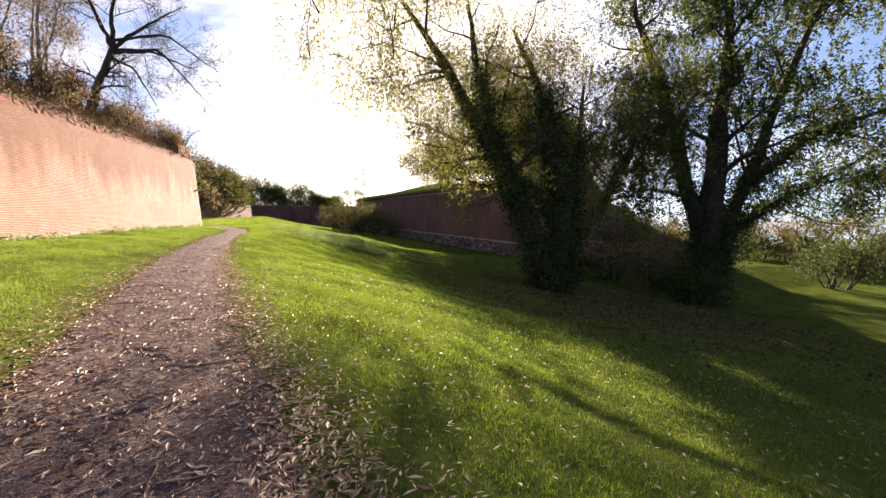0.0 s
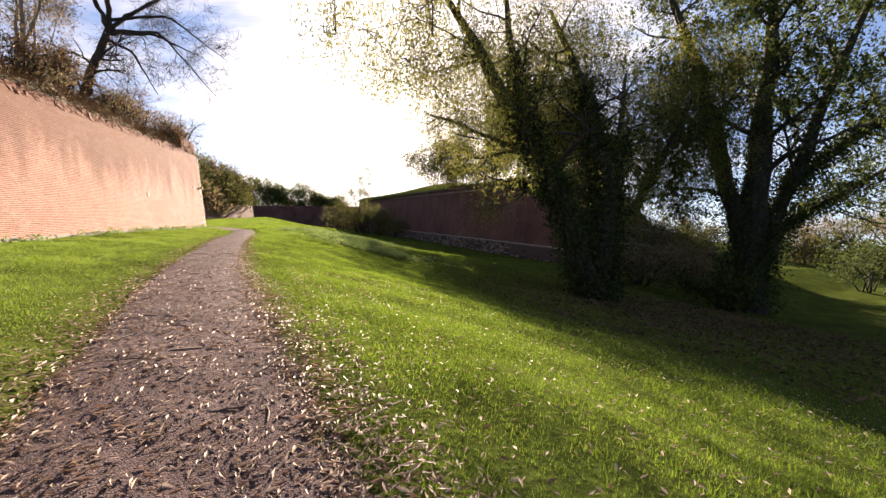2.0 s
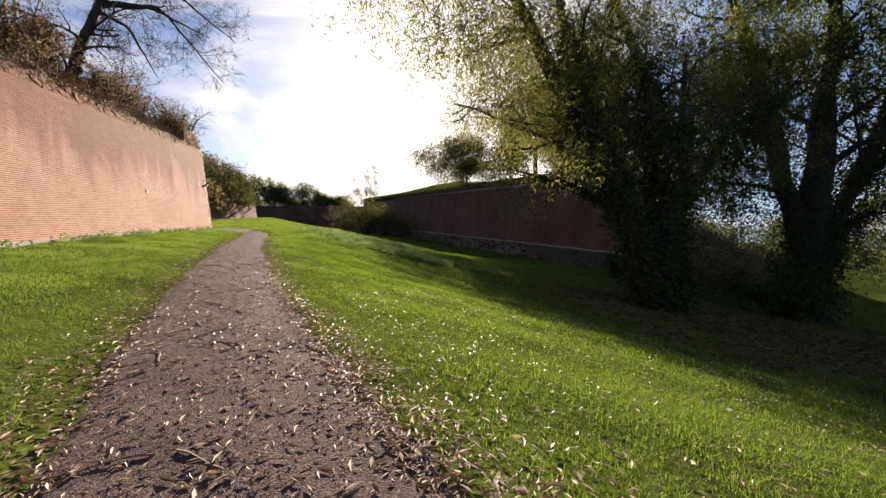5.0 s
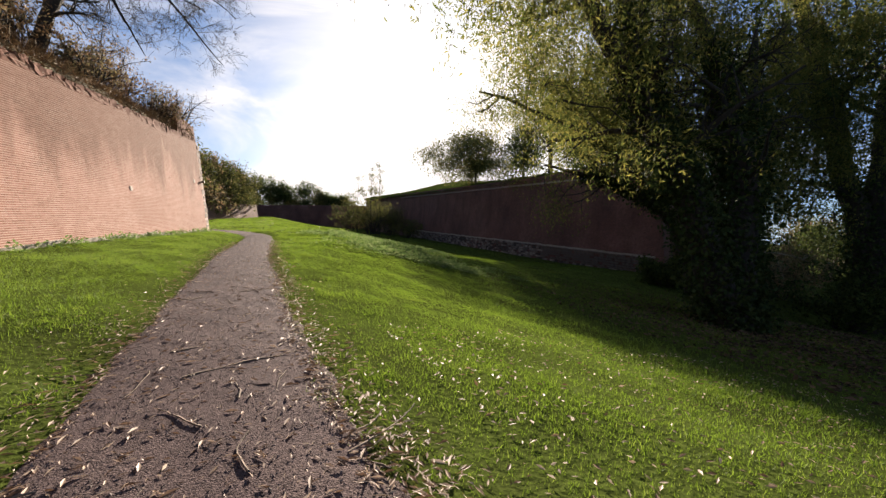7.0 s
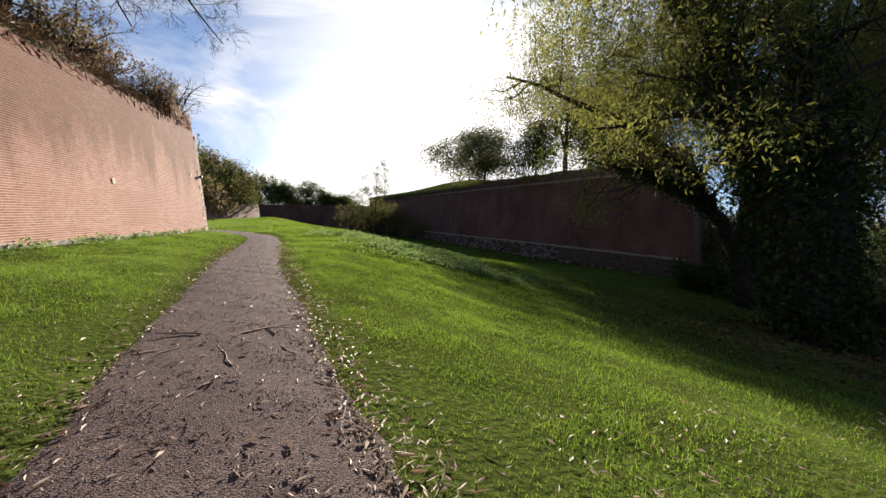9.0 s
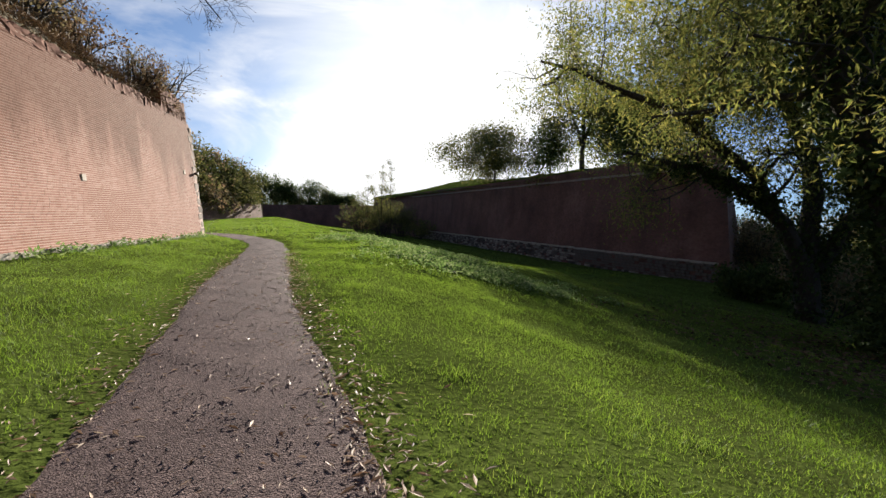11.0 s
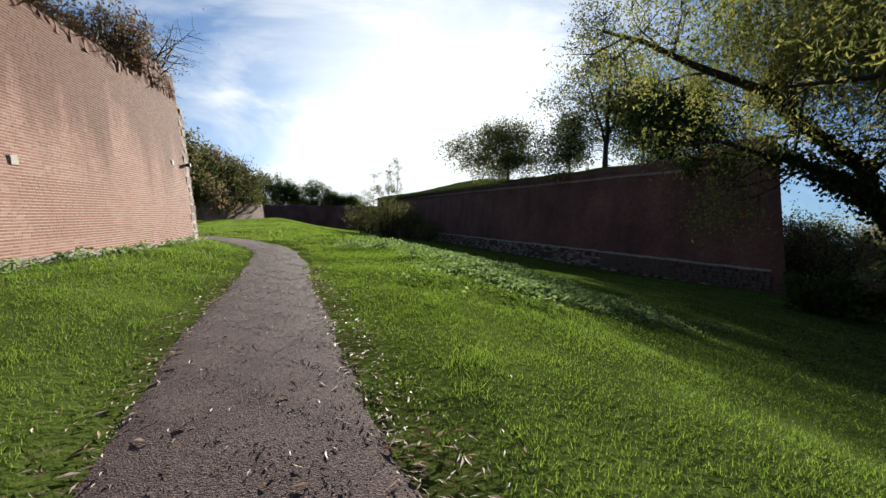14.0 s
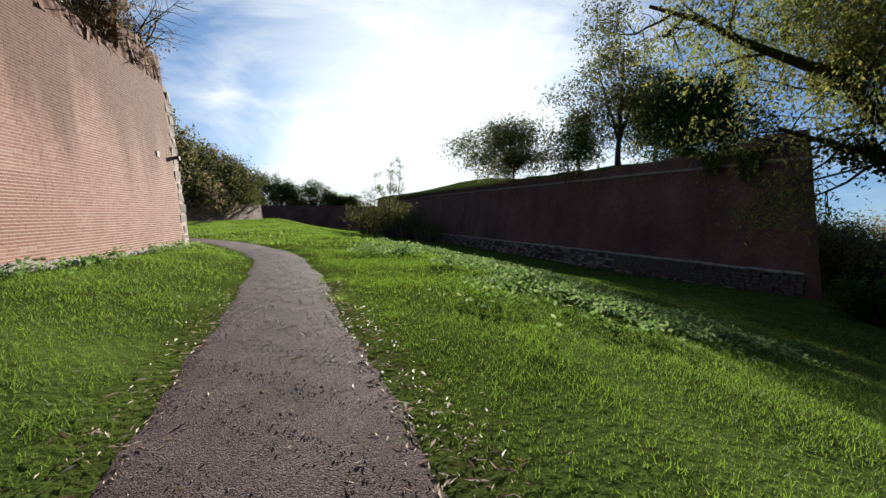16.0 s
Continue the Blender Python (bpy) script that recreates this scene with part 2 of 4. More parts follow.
M_QUOIN = material("corner_stone", [(0.09, 0.065, 0.05), (0.165, 0.12, 0.095), (0.25, 0.195, 0.16)], 2.0, fine=20, bump=0.6, bump_distance=0.01, random_mix=0.4)
M_PLATE = material("pale_plate", [(0.5, 0.42, 0.36), (0.62, 0.55, 0.48)], 8, bump=0.2)
M_EARTH = material("rampart_earth", [(0.06, 0.045, 0.025), (0.11, 0.09, 0.04), (0.09, 0.11, 0.035)], 0.35, fine=5, bump=0.8, bump_distance=0.1)
M_IRON = material("rusty_iron", [(0.03, 0.02, 0.018), (0.07, 0.045, 0.035)], 6, rough=0.7, bump=0.3)


def wall_brick_material(name, dark):
    """Brickwork of walls that stay far off: courses, mortar, stains running down and repaired patches."""
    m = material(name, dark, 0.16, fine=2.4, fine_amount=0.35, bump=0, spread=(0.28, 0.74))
    n, l = m.node_tree.nodes, m.node_tree.links
    b = next(q for q in n if q.type == "BSDF_PRINCIPLED")
    ramp = next(q for q in n if q.type == "VALTORGB")
    uv = n.new("ShaderNodeTexCoord")
    br = n.new("ShaderNodeTexBrick")
    br.inputs["Scale"].default_value = 1.0
    br.inputs["Brick Width"].default_value, br.inputs["Row Height"].default_value = 0.24, 0.078
    br.inputs["Mortar Size"].default_value, br.inputs["Bias"].default_value = 0.009, -0.2
    br.inputs["Color1"].default_value, br.inputs["Color2"].default_value, br.inputs["Mortar"].default_value = (0.75, 0.75, 0.75, 1), (1.15, 1.1, 1.05, 1), (1.1, 1.15, 1.2, 1)
    l.new(uv.outputs["UV"], br.inputs["Vector"])
    st = n.new("ShaderNodeTexNoise")
    sm = n.new("ShaderNodeMapping")
    sm.inputs["Scale"].default_value = (0.45, 0.22, 1)
    l.new(uv.outputs["UV"], sm.inputs["Vector"])
    l.new(sm.outputs["Vector"], st.inputs["Vector"])
    st.inputs["Scale"].default_value, st.inputs["Detail"].default_value = 0.8, 7
    sr = n.new("ShaderNodeMapRange")
    sr.inputs["From Min"].default_value, sr.inputs["From Max"].default_value = 0.4, 0.68
    sr.inputs["To Min"].default_value, sr.inputs["To Max"].default_value = 1.1, 0.72
    l.new(st.outputs["Fac"], sr.inputs["Value"])
    m1 = n.new("ShaderNodeMix")
    m1.data_type, m1.blend_type = "RGBA", "MULTIPLY"
    m1.inputs["Factor"].default_value = 1.0
    l.new(ramp.outputs["Color"], m1.inputs["A"])
    l.new(br.outputs["Color"], m1.inputs["B"])
    m2 = n.new("ShaderNodeVectorMath")
    m2.operation = "SCALE"
    l.new(m1.outputs["Result"], m2.inputs[0])
    l.new(sr.outputs["Result"], m2.inputs["Scale"])
    l.new(m2.outputs["Vector"], b.inputs["Base Color"])
    bp = n.new("ShaderNodeBump")
    bp.inputs["Strength"].default_value, bp.inputs["Distance"].default_value = 0.5, 0.02
    l.new(br.outputs["Fac"], bp.inputs["Height"])
    bp.invert = True
    l.new(bp.outputs["Normal"], b.inputs["Normal"])
    return m


# red brick darkened in its colour to carry these walls' shade
M_SHADEBRICK = wall_brick_material("shade_darkened_brickwork", [(0.075, 0.04, 0.032), (0.135, 0.065, 0.05), (0.21, 0.115, 0.088)])
# pinkish brick, paler to carry sunlight that barely grazes the bastion
M_SUNBRICK = wall_brick_material("sun_paled_brickwork", [(0.20, 0.11, 0.085), (0.29, 0.165, 0.125), (0.38, 0.24, 0.19)])

# ---- mesh tools ----
VIEW_R, VIEW_F = np.array([0.90, -0.43]), np.array([0.43, 0.90])

def part(name, mesh, mat, parent=None, label=""):
    """Link a mesh (or a bmesh) as one object, under a thing or a part."""
    if isinstance(mesh, bmesh.types.BMesh):
        me = bpy.data.meshes.new(name)
        mesh.to_mesh(me)
        mesh.free()
        mesh = me
    if mat and not mesh.materials:
        mesh.materials.append(mat)
    ob = new(name, mesh)
    if parent:
        ob.parent = parent
        ob.matrix_parent_inverse = parent.matrix_basis.inverted()
    if label:
        ob["label"] = label
    return ob


def raw_mesh(name, verts, faces, smooth=False):
    """A mesh from arrays of vertices and faces of one size."""
    verts, faces = np.asarray(verts, dtype=np.float32), np.asarray(faces, dtype=np.int32)
    me = bpy.data.meshes.new(name)
    me.vertices.add(len(verts))
    me.vertices.foreach_set("co", verts.ravel())
    k = faces.shape[1]
    me.loops.add(faces.size)
    me.loops.foreach_set("vertex_index", faces.ravel())
    me.polygons.add(len(faces))
    me.polygons.foreach_set("loop_start", np.arange(0, faces.size, k, dtype=np.int32))
    me.polygons.foreach_set("loop_total", np.full(len(faces), k, dtype=np.int32))
    me.polygons.foreach_set("use_smooth", np.full(len(faces), smooth, dtype=bool))
    me.update(calc_edges=True)
    return me


def thing(name, place, label, category, group="", kind=""):
    ob = new(name)
    ob.location = place
    ob.matrix_basis = Matrix.Translation(place)
    return tagged(ob, label, category, group, kind)


def leaf_mesh(name, points, size, rng, width=0.4, droop=0.0, flat=0.0, jitter=0.35, lie=False):
    """Small pointed leaves (two triangles each, folded along the rib) at the given points."""
    points = np.asarray(points)
    n = len(points)
    way = rng.normal(size=(n, 3))
    way[:, 2] = way[:, 2] * (1 - flat) - droop
    way /= np.linalg.norm(way, axis=1, keepdims=True) + 1e-9
    side = np.cross(way, rng.normal(size=(n, 3)) * (0.4 if lie else 1.0) + np.array([0, 0, 1.0 if lie else 0.0]))
    side /= np.linalg.norm(side, axis=1, keepdims=True) + 1e-9
    up = np.cross(side, way)
    length = size * (1 - jitter + 2 * jitter * rng.random((n, 1)))
    v = np.empty((n, 4, 3))
    v[:, 0] = points
    v[:, 1] = points + way * length * 0.45 + side * length * width * 0.5 + up * length * 0.06
    v[:, 2] = points + way * length
    v[:, 3] = points + way * length * 0.45 - side * length * width * 0.5 + up * length * 0.06
    i = np.arange(n)[:, None] * 4
    f = np.stack([np.concatenate([i, i + 1, i + 2], 1), np.concatenate([i, i + 2, i + 3], 1)], 1).reshape(-1, 3)
    return raw_mesh(name, v.reshape(-1, 3), f)


def tube_arrays(lines, sides=6):
    """Tapered tubes along polylines given as (points, radii)."""
    vs, fs, base = [], [], 0
    for pts, rad in lines:
        pts = np.asarray(pts, dtype=float)
        n = len(pts)
        tan = np.gradient(pts, axis=0)
        tan /= np.linalg.norm(tan, axis=1, keepdims=True) + 1e-9
        ref = np.array([0.31, 0.17, 0.1]) if abs(tan[0][2]) > 0.9 else np.array([0.0, 0.0, 1.0])
        a = np.cross(tan, ref)
        a /= np.linalg.norm(a, axis=1, keepdims=True) + 1e-9
        b = np.cross(tan, a)
        k = sides if max(rad) > 0.05 else (4 if max(rad) > 0.02 else 3)
        ang = np.linspace(0, 2 * np.pi, k, endpoint=False)
        ring = a[:, None, :] * np.cos(ang)[None, :, None] + b[:, None, :] * np.sin(ang)[None, :, None]
        v = pts[:, None, :] + ring * np.asarray(rad)[:, None, None]
        vs.append(v.reshape(-1, 3))
        for s in range(n - 1):
            for j in range(k):
                p, q = base + s * k + j, base + s * k + (j + 1) % k
                fs.append((p, q, q + k, p + k))
        base += n * k
    return np.concatenate(vs), fs


def tube_mesh(name, lines, sides=6):
    v, f = tube_arrays(lines, sides)
    return raw_mesh(name, v, f, smooth=True)


def wander(start, way, length, rng, bend=0.25, rise=0.0, steps=6):
    """A crooked line from start, towards way, rising or drooping on the way."""
    p, d = np.array(start, dtype=float), np.array(way, dtype=float)
    d /= np.linalg.norm(d)
    pts = [p.copy()]
    for _ in range(steps):
        d = d + rng.normal(size=3) * bend * 0.5 + np.array([0, 0, rise])
        d /= np.linalg.norm(d)
        p = p + d * length / steps
        pts.append(p.copy())
    return np.array(pts)


def branch_out(stem, radius, rng, count, length, start=0.3, spread=0.9, rise=0.02, bend=0.35, shrink=0.45, steps=6):
    """Branches along a stem; gives (points, radii)."""
    made = []
    n = len(stem)
    for _ in range(count):
        f = start + (1 - start) * rng.random() ** 0.8
        q = f * (n - 1)
        i = min(int(q), n - 2)
        p = stem[i] + (stem[i + 1] - stem[i]) * (q - i)
        along = stem[i + 1] - stem[i]
        along = along / (np.linalg.norm(along) + 1e-9)
        out = rng.normal(size=3)
        out -= along * out.dot(along)
        out /= np.linalg.norm(out) + 1e-9
        way = along * (1 - spread * 0.6) + out * spread
        ln = length * (1.15 - 0.6 * f) * (0.6 + 0.8 * rng.random())
        pts = wander(p, way, ln, rng, bend, rise, steps)
        r0 = max(0.006, radius * shrink * (1.1 - 0.7 * f))
        made.append((pts, np.linspace(r0, max(0.004, r0 * 0.25), len(pts))))
    return made


def crown_points(lines, rng, per_line, scatter, start=0.25, hang=0.0):
    """Places of leaves round twigs; with hang, on strands that droop from them."""
    out = []
    for pts, _ in lines:
        n = len(pts)
        f = start + (1 - start) * rng.random(per_line)
        q = f * (n - 1)
        i = np.minimum(q.astype(int), n - 2)
        p = pts[i] + (pts[i + 1] - pts[i]) * (q - i)[:, None]
        p = p + rng.normal(size=p.shape) * scatter
        if hang > 0:
            p[:, 2] -= hang * rng.random(per_line) ** 1.5
        out.append(p)
    return np.concatenate(out)


def grow_tree(name, base, stems, rng, label, category="tree", bark=None, leaf=None, boughs=9, bough_length=4.0, twigs=7, twig_length=1.6, leaves=22, leaf_size=0.14, leaf_width=0.4, scatter=0.35, hang=0.0, droop=0.2, fine_twigs=0, ivy=0, ivy_reach=0.5, spread=0.9, rise=0.03, group="", start=0.35, own_boughs=False, masses=()):
    """A tree: stems are lists of (x, y, z, radius) from the base, the rest grows on them by chance."""
    root = thing(name, base, label, category, group)
    bark, base = bark or M_BARK, np.array(base, dtype=float)
    twig_lines, bough_lines, stem_lines = [], [], []
    for k, s in enumerate(stems):
        s = np.array(s, dtype=float)
        t = np.linspace(0, 1, 14)
        at = np.linspace(0, 1, len(s))
        pts = np.stack([np.interp(t, at, s[:, c]) for c in range(3)], 1) + base
        pts[1:] += rng.normal(size=(13, 3)) * 0.05 * np.linalg.norm(s[-1][:3] - s[0][:3]) / 10
        rad = np.interp(t, at, s[:, 3]) * (1 + rng.normal(size=14) * 0.05)
        stem_lines.append((pts, rad))
        part("trunk" if k == 0 else "stem", tube_mesh("stem", [(pts, rad)], 10), bark, root)
        b = branch_out(pts, rad.mean(), rng, boughs, bough_length, start=start, spread=spread, rise=rise)
        bough_lines += b
    for pts, rad in bough_lines:
        twig_lines += branch_out(pts, rad[0], rng, twigs, twig_length, start=0.15, spread=0.9, rise=-0.01 - droop * 0.1, steps=4)
    if own_boughs:
        for line in bough_lines:
            part("bough", tube_mesh("bough", [line], 6), bark, root)
    else:
        tagged(part("bough_work", tube_mesh("bough_work", bough_lines, 6), bark, root), kind="stuff")
    if fine_twigs:
        extra = []
        for pts, rad in twig_lines:
            extra += branch_out(pts, rad[0], rng, fine_twigs, twig_length * 0.55, start=0.1, spread=0.8, rise=0.0, steps=3)
        tagged(part("spray", tube_mesh("spray", [(q, w * (1.3 if leaves == 0 else 1.0)) for q, w in extra], 4), bark, root), kind="stuff")
    nodes = np.concatenate([q[0][4:] for q in stem_lines] + [q[0][2:] for q in bough_lines])
    p = [crown_points(twig_lines, rng, leaves, scatter, hang=hang)] if leaves else []
    for a, h, d, ra, rh, rd, n_clumps, per in masses:
        centre = base + np.array([a * VIEW_R[0] + d * VIEW_F[0], a * VIEW_R[1] + d * VIEW_F[1], h])
        for _ in range(n_clumps):
            q = rng.normal(size=3)
            q = q / np.linalg.norm(q) * rng.random() ** 0.4
            c = centre + np.array([q[0] * ra * VIEW_R[0] + q[1] * rd * VIEW_F[0], q[0] * ra * VIEW_R[1] + q[1] * rd * VIEW_F[1], q[2] * rh])
            near = nodes[np.argmin(((nodes - c) ** 2).sum(1) + 2.0 * np.maximum(0, nodes[:, 2] - c[2]) ** 2)]
            mid = (near + c) / 2 + rng.normal(size=3) * 0.25 + np.array([0, 0, 0.12 * np.linalg.norm(c - near)])
            ln = np.stack([near, (near + mid) / 2 + rng.normal(size=3) * 0.1, mid, (mid + c) / 2 + rng.normal(size=3) * 0.1, c])
            r0 = 0.012 + 0.009 * np.linalg.norm(c - near)
            nodes = np.vstack([nodes, c])
            twig_lines.append((ln, np.linspace(r0, 0.006, 5)))
            cl = c + rng.normal(size=(per, 3)) * scatter * np.array([2.0, 2.0, 1.5])
            if hang:
                strand = rng.integers(0, 14, per)
                spot = rng.normal(size=(14, 3)) * scatter * np.array([2.2, 2.2, 1.0])
                cl = c + spot[strand] + rng.normal(size=(per, 3)) * 0.09
                cl[:, 2] -= hang * rng.random(per)
            p.append(cl)
    tagged(part("twig_work", tube_mesh("twig_work", [(q, w * (1.3 if leaves == 0 else 1.0)) for q, w in twig_lines], 4), bark, root), kind="stuff")
    if p:
        p = np.concatenate(p)
        tagged(part("crown", leaf_mesh("crown", p, leaf_size, rng, leaf_width, droop), leaf or M_WILLOW, root), kind="stuff")
    if ivy:
        pts = []
        for line, rad in stem_lines:
            f = rng.random(ivy // len(stem_lines)) ** 1.4 * 0.7
            q = f * (len(line) - 1)
            i = np.minimum(q.astype(int), len(line) - 2)
            p = line[i] + (line[i + 1] - line[i]) * (q - i)[:, None]
            out = rng.normal(size=p.shape)
            out /= np.linalg.norm(out, axis=1, keepdims=True)
            pts.append(p + out * (np.interp(q, np.arange(len(rad)), rad)[:, None] + np.abs(rng.normal(size=(len(p), 1))) * ivy_reach))
        tagged(part("ivy", leaf_mesh("ivy", np.concatenate(pts), 0.2, rng, 0.8, 0.3), M_IVY, root, "dark green ivy clothing the stem"), kind="stuff")
    return root


def shrub(name, base, size, rng, label, leaf, count=3000, leaf_size=0.15, stems=12, category="bush", group="", bark=None, bare=False):
    """A bush: many stems from one foot, leaves in uneven clumps on them."""
    root = thing(name, base, label, category, group)
    b = np.array(base, dtype=float)
    sx, sy, sz = size
    lines = []
    for _ in range(stems):
        a = rng.random() * 2 * np.pi
        way = np.array([np.cos(a) * sx * 0.5 * rng.random(), np.sin(a) * sy * 0.5 * rng.random(), sz * (0.55 + 0.4 * rng.random())])
        ln = np.linalg.norm(way)
        lines.append((wander(b + np.array([np.cos(a) * sx, np.sin(a) * sy, 0]) * 0.12, way, ln, rng, 0.3, 0.0), np.linspace(0.012 * sz + 0.01, 0.008, 7)))
    tw = []
    for pts, rad in lines:
        tw += branch_out(pts, rad[0], rng, 10 if bare else 6, 0.4 * sz, start=0.2, spread=0.8, steps=3)
    tagged(part("stem_work", tube_mesh("stem_work", lines + tw, 5), bark or M_BARK, root), kind="stuff")
    if count:
        p = crown_points(tw, rng, max(2, count // len(tw)), 0.06 * max(size), start=0.1)
        p[:, 2] = np.maximum(p[:, 2], b[2] - 0.2)
        tagged(part("foliage", leaf_mesh("foliage", p, leaf_size, rng, 0.55, 0.1), leaf, root), kind="stuff")
    return root


# ---- ground ----
PROFILE_U = np.array([-80, -14, -8, -2.7, -1.95, 0, 2, 6, 10, 20, 30, 40, 70, 130, 300, 900])
PROFILE_Z = np.array([0.9, 0.75, 0.5, 0.12, 0.0, 0.0, -0.38, -1.4, -2.35, -4.0, -5.2, -6.0, -7.0, -11.5, -23.0, -60.0])
PATH_Y = np.array([-20, -2, 0.3, 3.2, 7.6, 13, 20, 23, 26, 31, 34, 37, 40, 43, 46, 52])
PATH_RIGHT = np.array([5.6, 3.5, 3.15, 2.75, 2.35, 1.9, 1.85, 1.87, 2.0, 2.3, 2.35, 2.0, 1.2, 0.2, -1.4, -6.0])


def path_wide(y):
    return np.interp(y, [8, 13, 19, 25, 31], [1.95, 1.83, 1.76, 1.70, 1.55])


def path_right(y):
    return np.interp(y, PATH_Y, PATH_RIGHT)



def ground_z(x, y, rough=True):
    x, y = np.asarray(x, dtype=float), np.asarray(y, dtype=float)
    u = x - path_right(y)
    shift = np.interp(y, [18, 30, 60, 110], [0, 3, 9, 12])
    u2 = np.where(u > 0, np.where(u < shift, 0, u - shift), u)
    z = np.interp(u2, PROFILE_U, PROFILE_Z)
    z = z - 1.3 * np.clip((u - 25) / 13, 0, 1) * np.clip((31 - y) / 9, 0, 1)
    far = np.interp(np.hypot(x - 10, y - 30), [150, 260], [0, 1]) * np.clip((90 - x) / 60, 0, 1)
    z = z * (1 - far) - 3.0 * far
    if rough:
        on_grass = np.clip(np.maximum(u, -u - path_wide(y)) / 0.6, 0, 1)
        z = z + on_grass * (0.035 * np.sin(x * 1.7 + 0.6 * y) * np.sin(y * 1.3) + 0.06 * np.sin(x * 0.45 + 1.3) * np.sin(y * 0.37 + 0.5) + 0.03)
    return z


def axis(lo, hi, fine_lo, fine_hi, step):
    inner = np.arange(fine_lo, fine_hi, step)
    left = fine_lo - np.geomspace(step, fine_lo - lo, 34)[::-1]
    right = inner[-1] + np.geomspace(step, hi - inner[-1], 34)
    return np.concatenate([left, inner, right])


def grid_mesh(name, xs, ys, zf):
    X, Y = np.meshgrid(xs, ys)
    v = np.stack([X, Y, zf(X, Y)], -1).reshape(-1, 3)
    nx, ny = len(xs), len(ys)
    i = np.arange(nx * ny).reshape(ny, nx)
    f = np.stack([i[:-1, :-1], i[:-1, 1:], i[1:, 1:], i[1:, :-1]], -1).reshape(-1, 4)
    return raw_mesh(name, v, f, smooth=True)


ground = part("ground", grid_mesh("ground", axis(-900, 900, -12, 46, 0.36), axis(-700, 1500, -8, 60, 0.36), ground_z), M_SOIL)
tagged(ground, "green grass ground sloping down into a dry moat", "ground", kind="structure")

ys = np.arange(-20, 52, 0.25)
cols = np.linspace(0, 1, 15)
edge = 0.04 * np.sin(ys * 1.1) + 0.025 * np.sin(ys * 3.7 + 1) + 0.015 * np.sin(ys * 11.0)
edge2 = 0.04 * np.sin(ys * 0.9 + 2) + 0.025 * np.sin(ys * 3.1)
right, left = path_right(ys) + edge, path_right(ys) - path_wide(ys) + edge2
PX = left[:, None] + (right - left)[:, None] * cols[None, :]
PY = np.repeat(ys[:, None], 15, 1)
PZ = ground_z(PX, PY, False) + 0.012 + 0.03 * np.sin(np.pi * cols)[None, :] + 0.006 * np.sin(PX * 9 + PY * 7) - 0.02 * (cols == 0)[None, :] - 0.02 * (cols == 1)[None, :]
pi = np.arange(PX.size).reshape(PX.shape)
path_ob = part("path", raw_mesh("path", np.stack([PX, PY, PZ], -1).reshape(-1, 3), np.stack([pi[:-1, :-1], pi[:-1, 1:], pi[1:, 1:], pi[1:, :-1]], -1).reshape(-1, 4), True), M_PATH)
tagged(path_ob, "dark cinder footpath strewn with fallen leaves", "path", kind="structure")

# ---- walls ----
def battered_wall(name, line, top, foot, batter, thick, mat, label, kind="structure"):
    """A wall along a line in the plan, leaning back by batter (metres a metre), foot and top given at each corner; its face lies on the line at z = 0."""
    bm = bmesh.new()
    uv = bm.loops.layers.uv.new("UVMap")
    rows = []
    run = 0.0
    n = len(line)
    pts = [Vector((p[0], p[1], 0)) for p in line]
    for i, p in enumerate(pts):
        a = ((pts[i + 1] - pts[i]).normalized() if i < n - 1 else Vector()) + ((pts[i] - pts[i - 1]).normalized() if i else Vector())
        a.normalize()
        back = Vector((-a.y, a.x, 0))
        if 0 < i < n - 1:
            b = (pts[i] - pts[i - 1]).normalized()
            back /= max(0.3, back.dot(Vector((-b.y, b.x, 0))))
        if i:
            run += (pts[i] - pts[i - 1]).length
        rows.append((bm.verts.new(p + back * batter * foot[i] + Vector((0, 0, foot[i]))), bm.verts.new(p + back * batter * top[i] + Vector((0, 0, top[i]))),
                     bm.verts.new(p + back * (batter * top[i] + thick) + Vector((0, 0, top[i]))), bm.verts.new(p + back * (batter * top[i] + thick) + Vector((0, 0, foot[i]))), run, foot[i], top[i]))
    for r, s in zip(rows, rows[1:]):
        for k in range(4):
            f = bm.faces.new((r[k], s[k], s[(k + 1) % 4], r[(k + 1) % 4]))
            if k == 0:
                for lp, c in zip(f.loops, ((r[4], r[5]), (s[4], s[5]), (s[4], s[6]), (r[4], r[6]))):
                    lp[uv].uv = c
    bm.faces.new([rows[0][k] for k in (3, 2, 1, 0)])
    bm.faces.new([rows[-1][k] for k in (0, 1, 2, 3)])
    bmesh.ops.recalc_face_normals(bm, faces=bm.faces)
    return tagged(part(name, bm, mat), label, "wall", kind=kind)


# the sunlit wall beside the path: its foot line, from behind the camera to the corner
LA, LB = Vector((-13.6, -20.0, 0)), Vector((-1.35, 38.9, 0))
L_TOP, L_BATTER = 6.2, 0.07
l_along = (LB - LA).normalized()
l_back = Vector((-l_along.y, l_along.x, 0))
L_LEN = (LB - LA).length


def left_face(s, z, out=0.0):
    """A point of the wall's face, s metres before the corner, at height z, out metres in front of it."""
    return LB - l_along * s + l_back * (L_BATTER * z - out) + Vector((0, 0, z))


wall_left = battered_wall("wall_left", [LA, LB, (-24, 58)], [L_TOP - 0.25, L_TOP - 0.25, L_TOP - 0.25], [-0.6, -0.6, -0.6], L_BATTER, 1.2, M_MORTAR, "tall weathered pinkish brick rampart wall, sunlit, stained near its top")

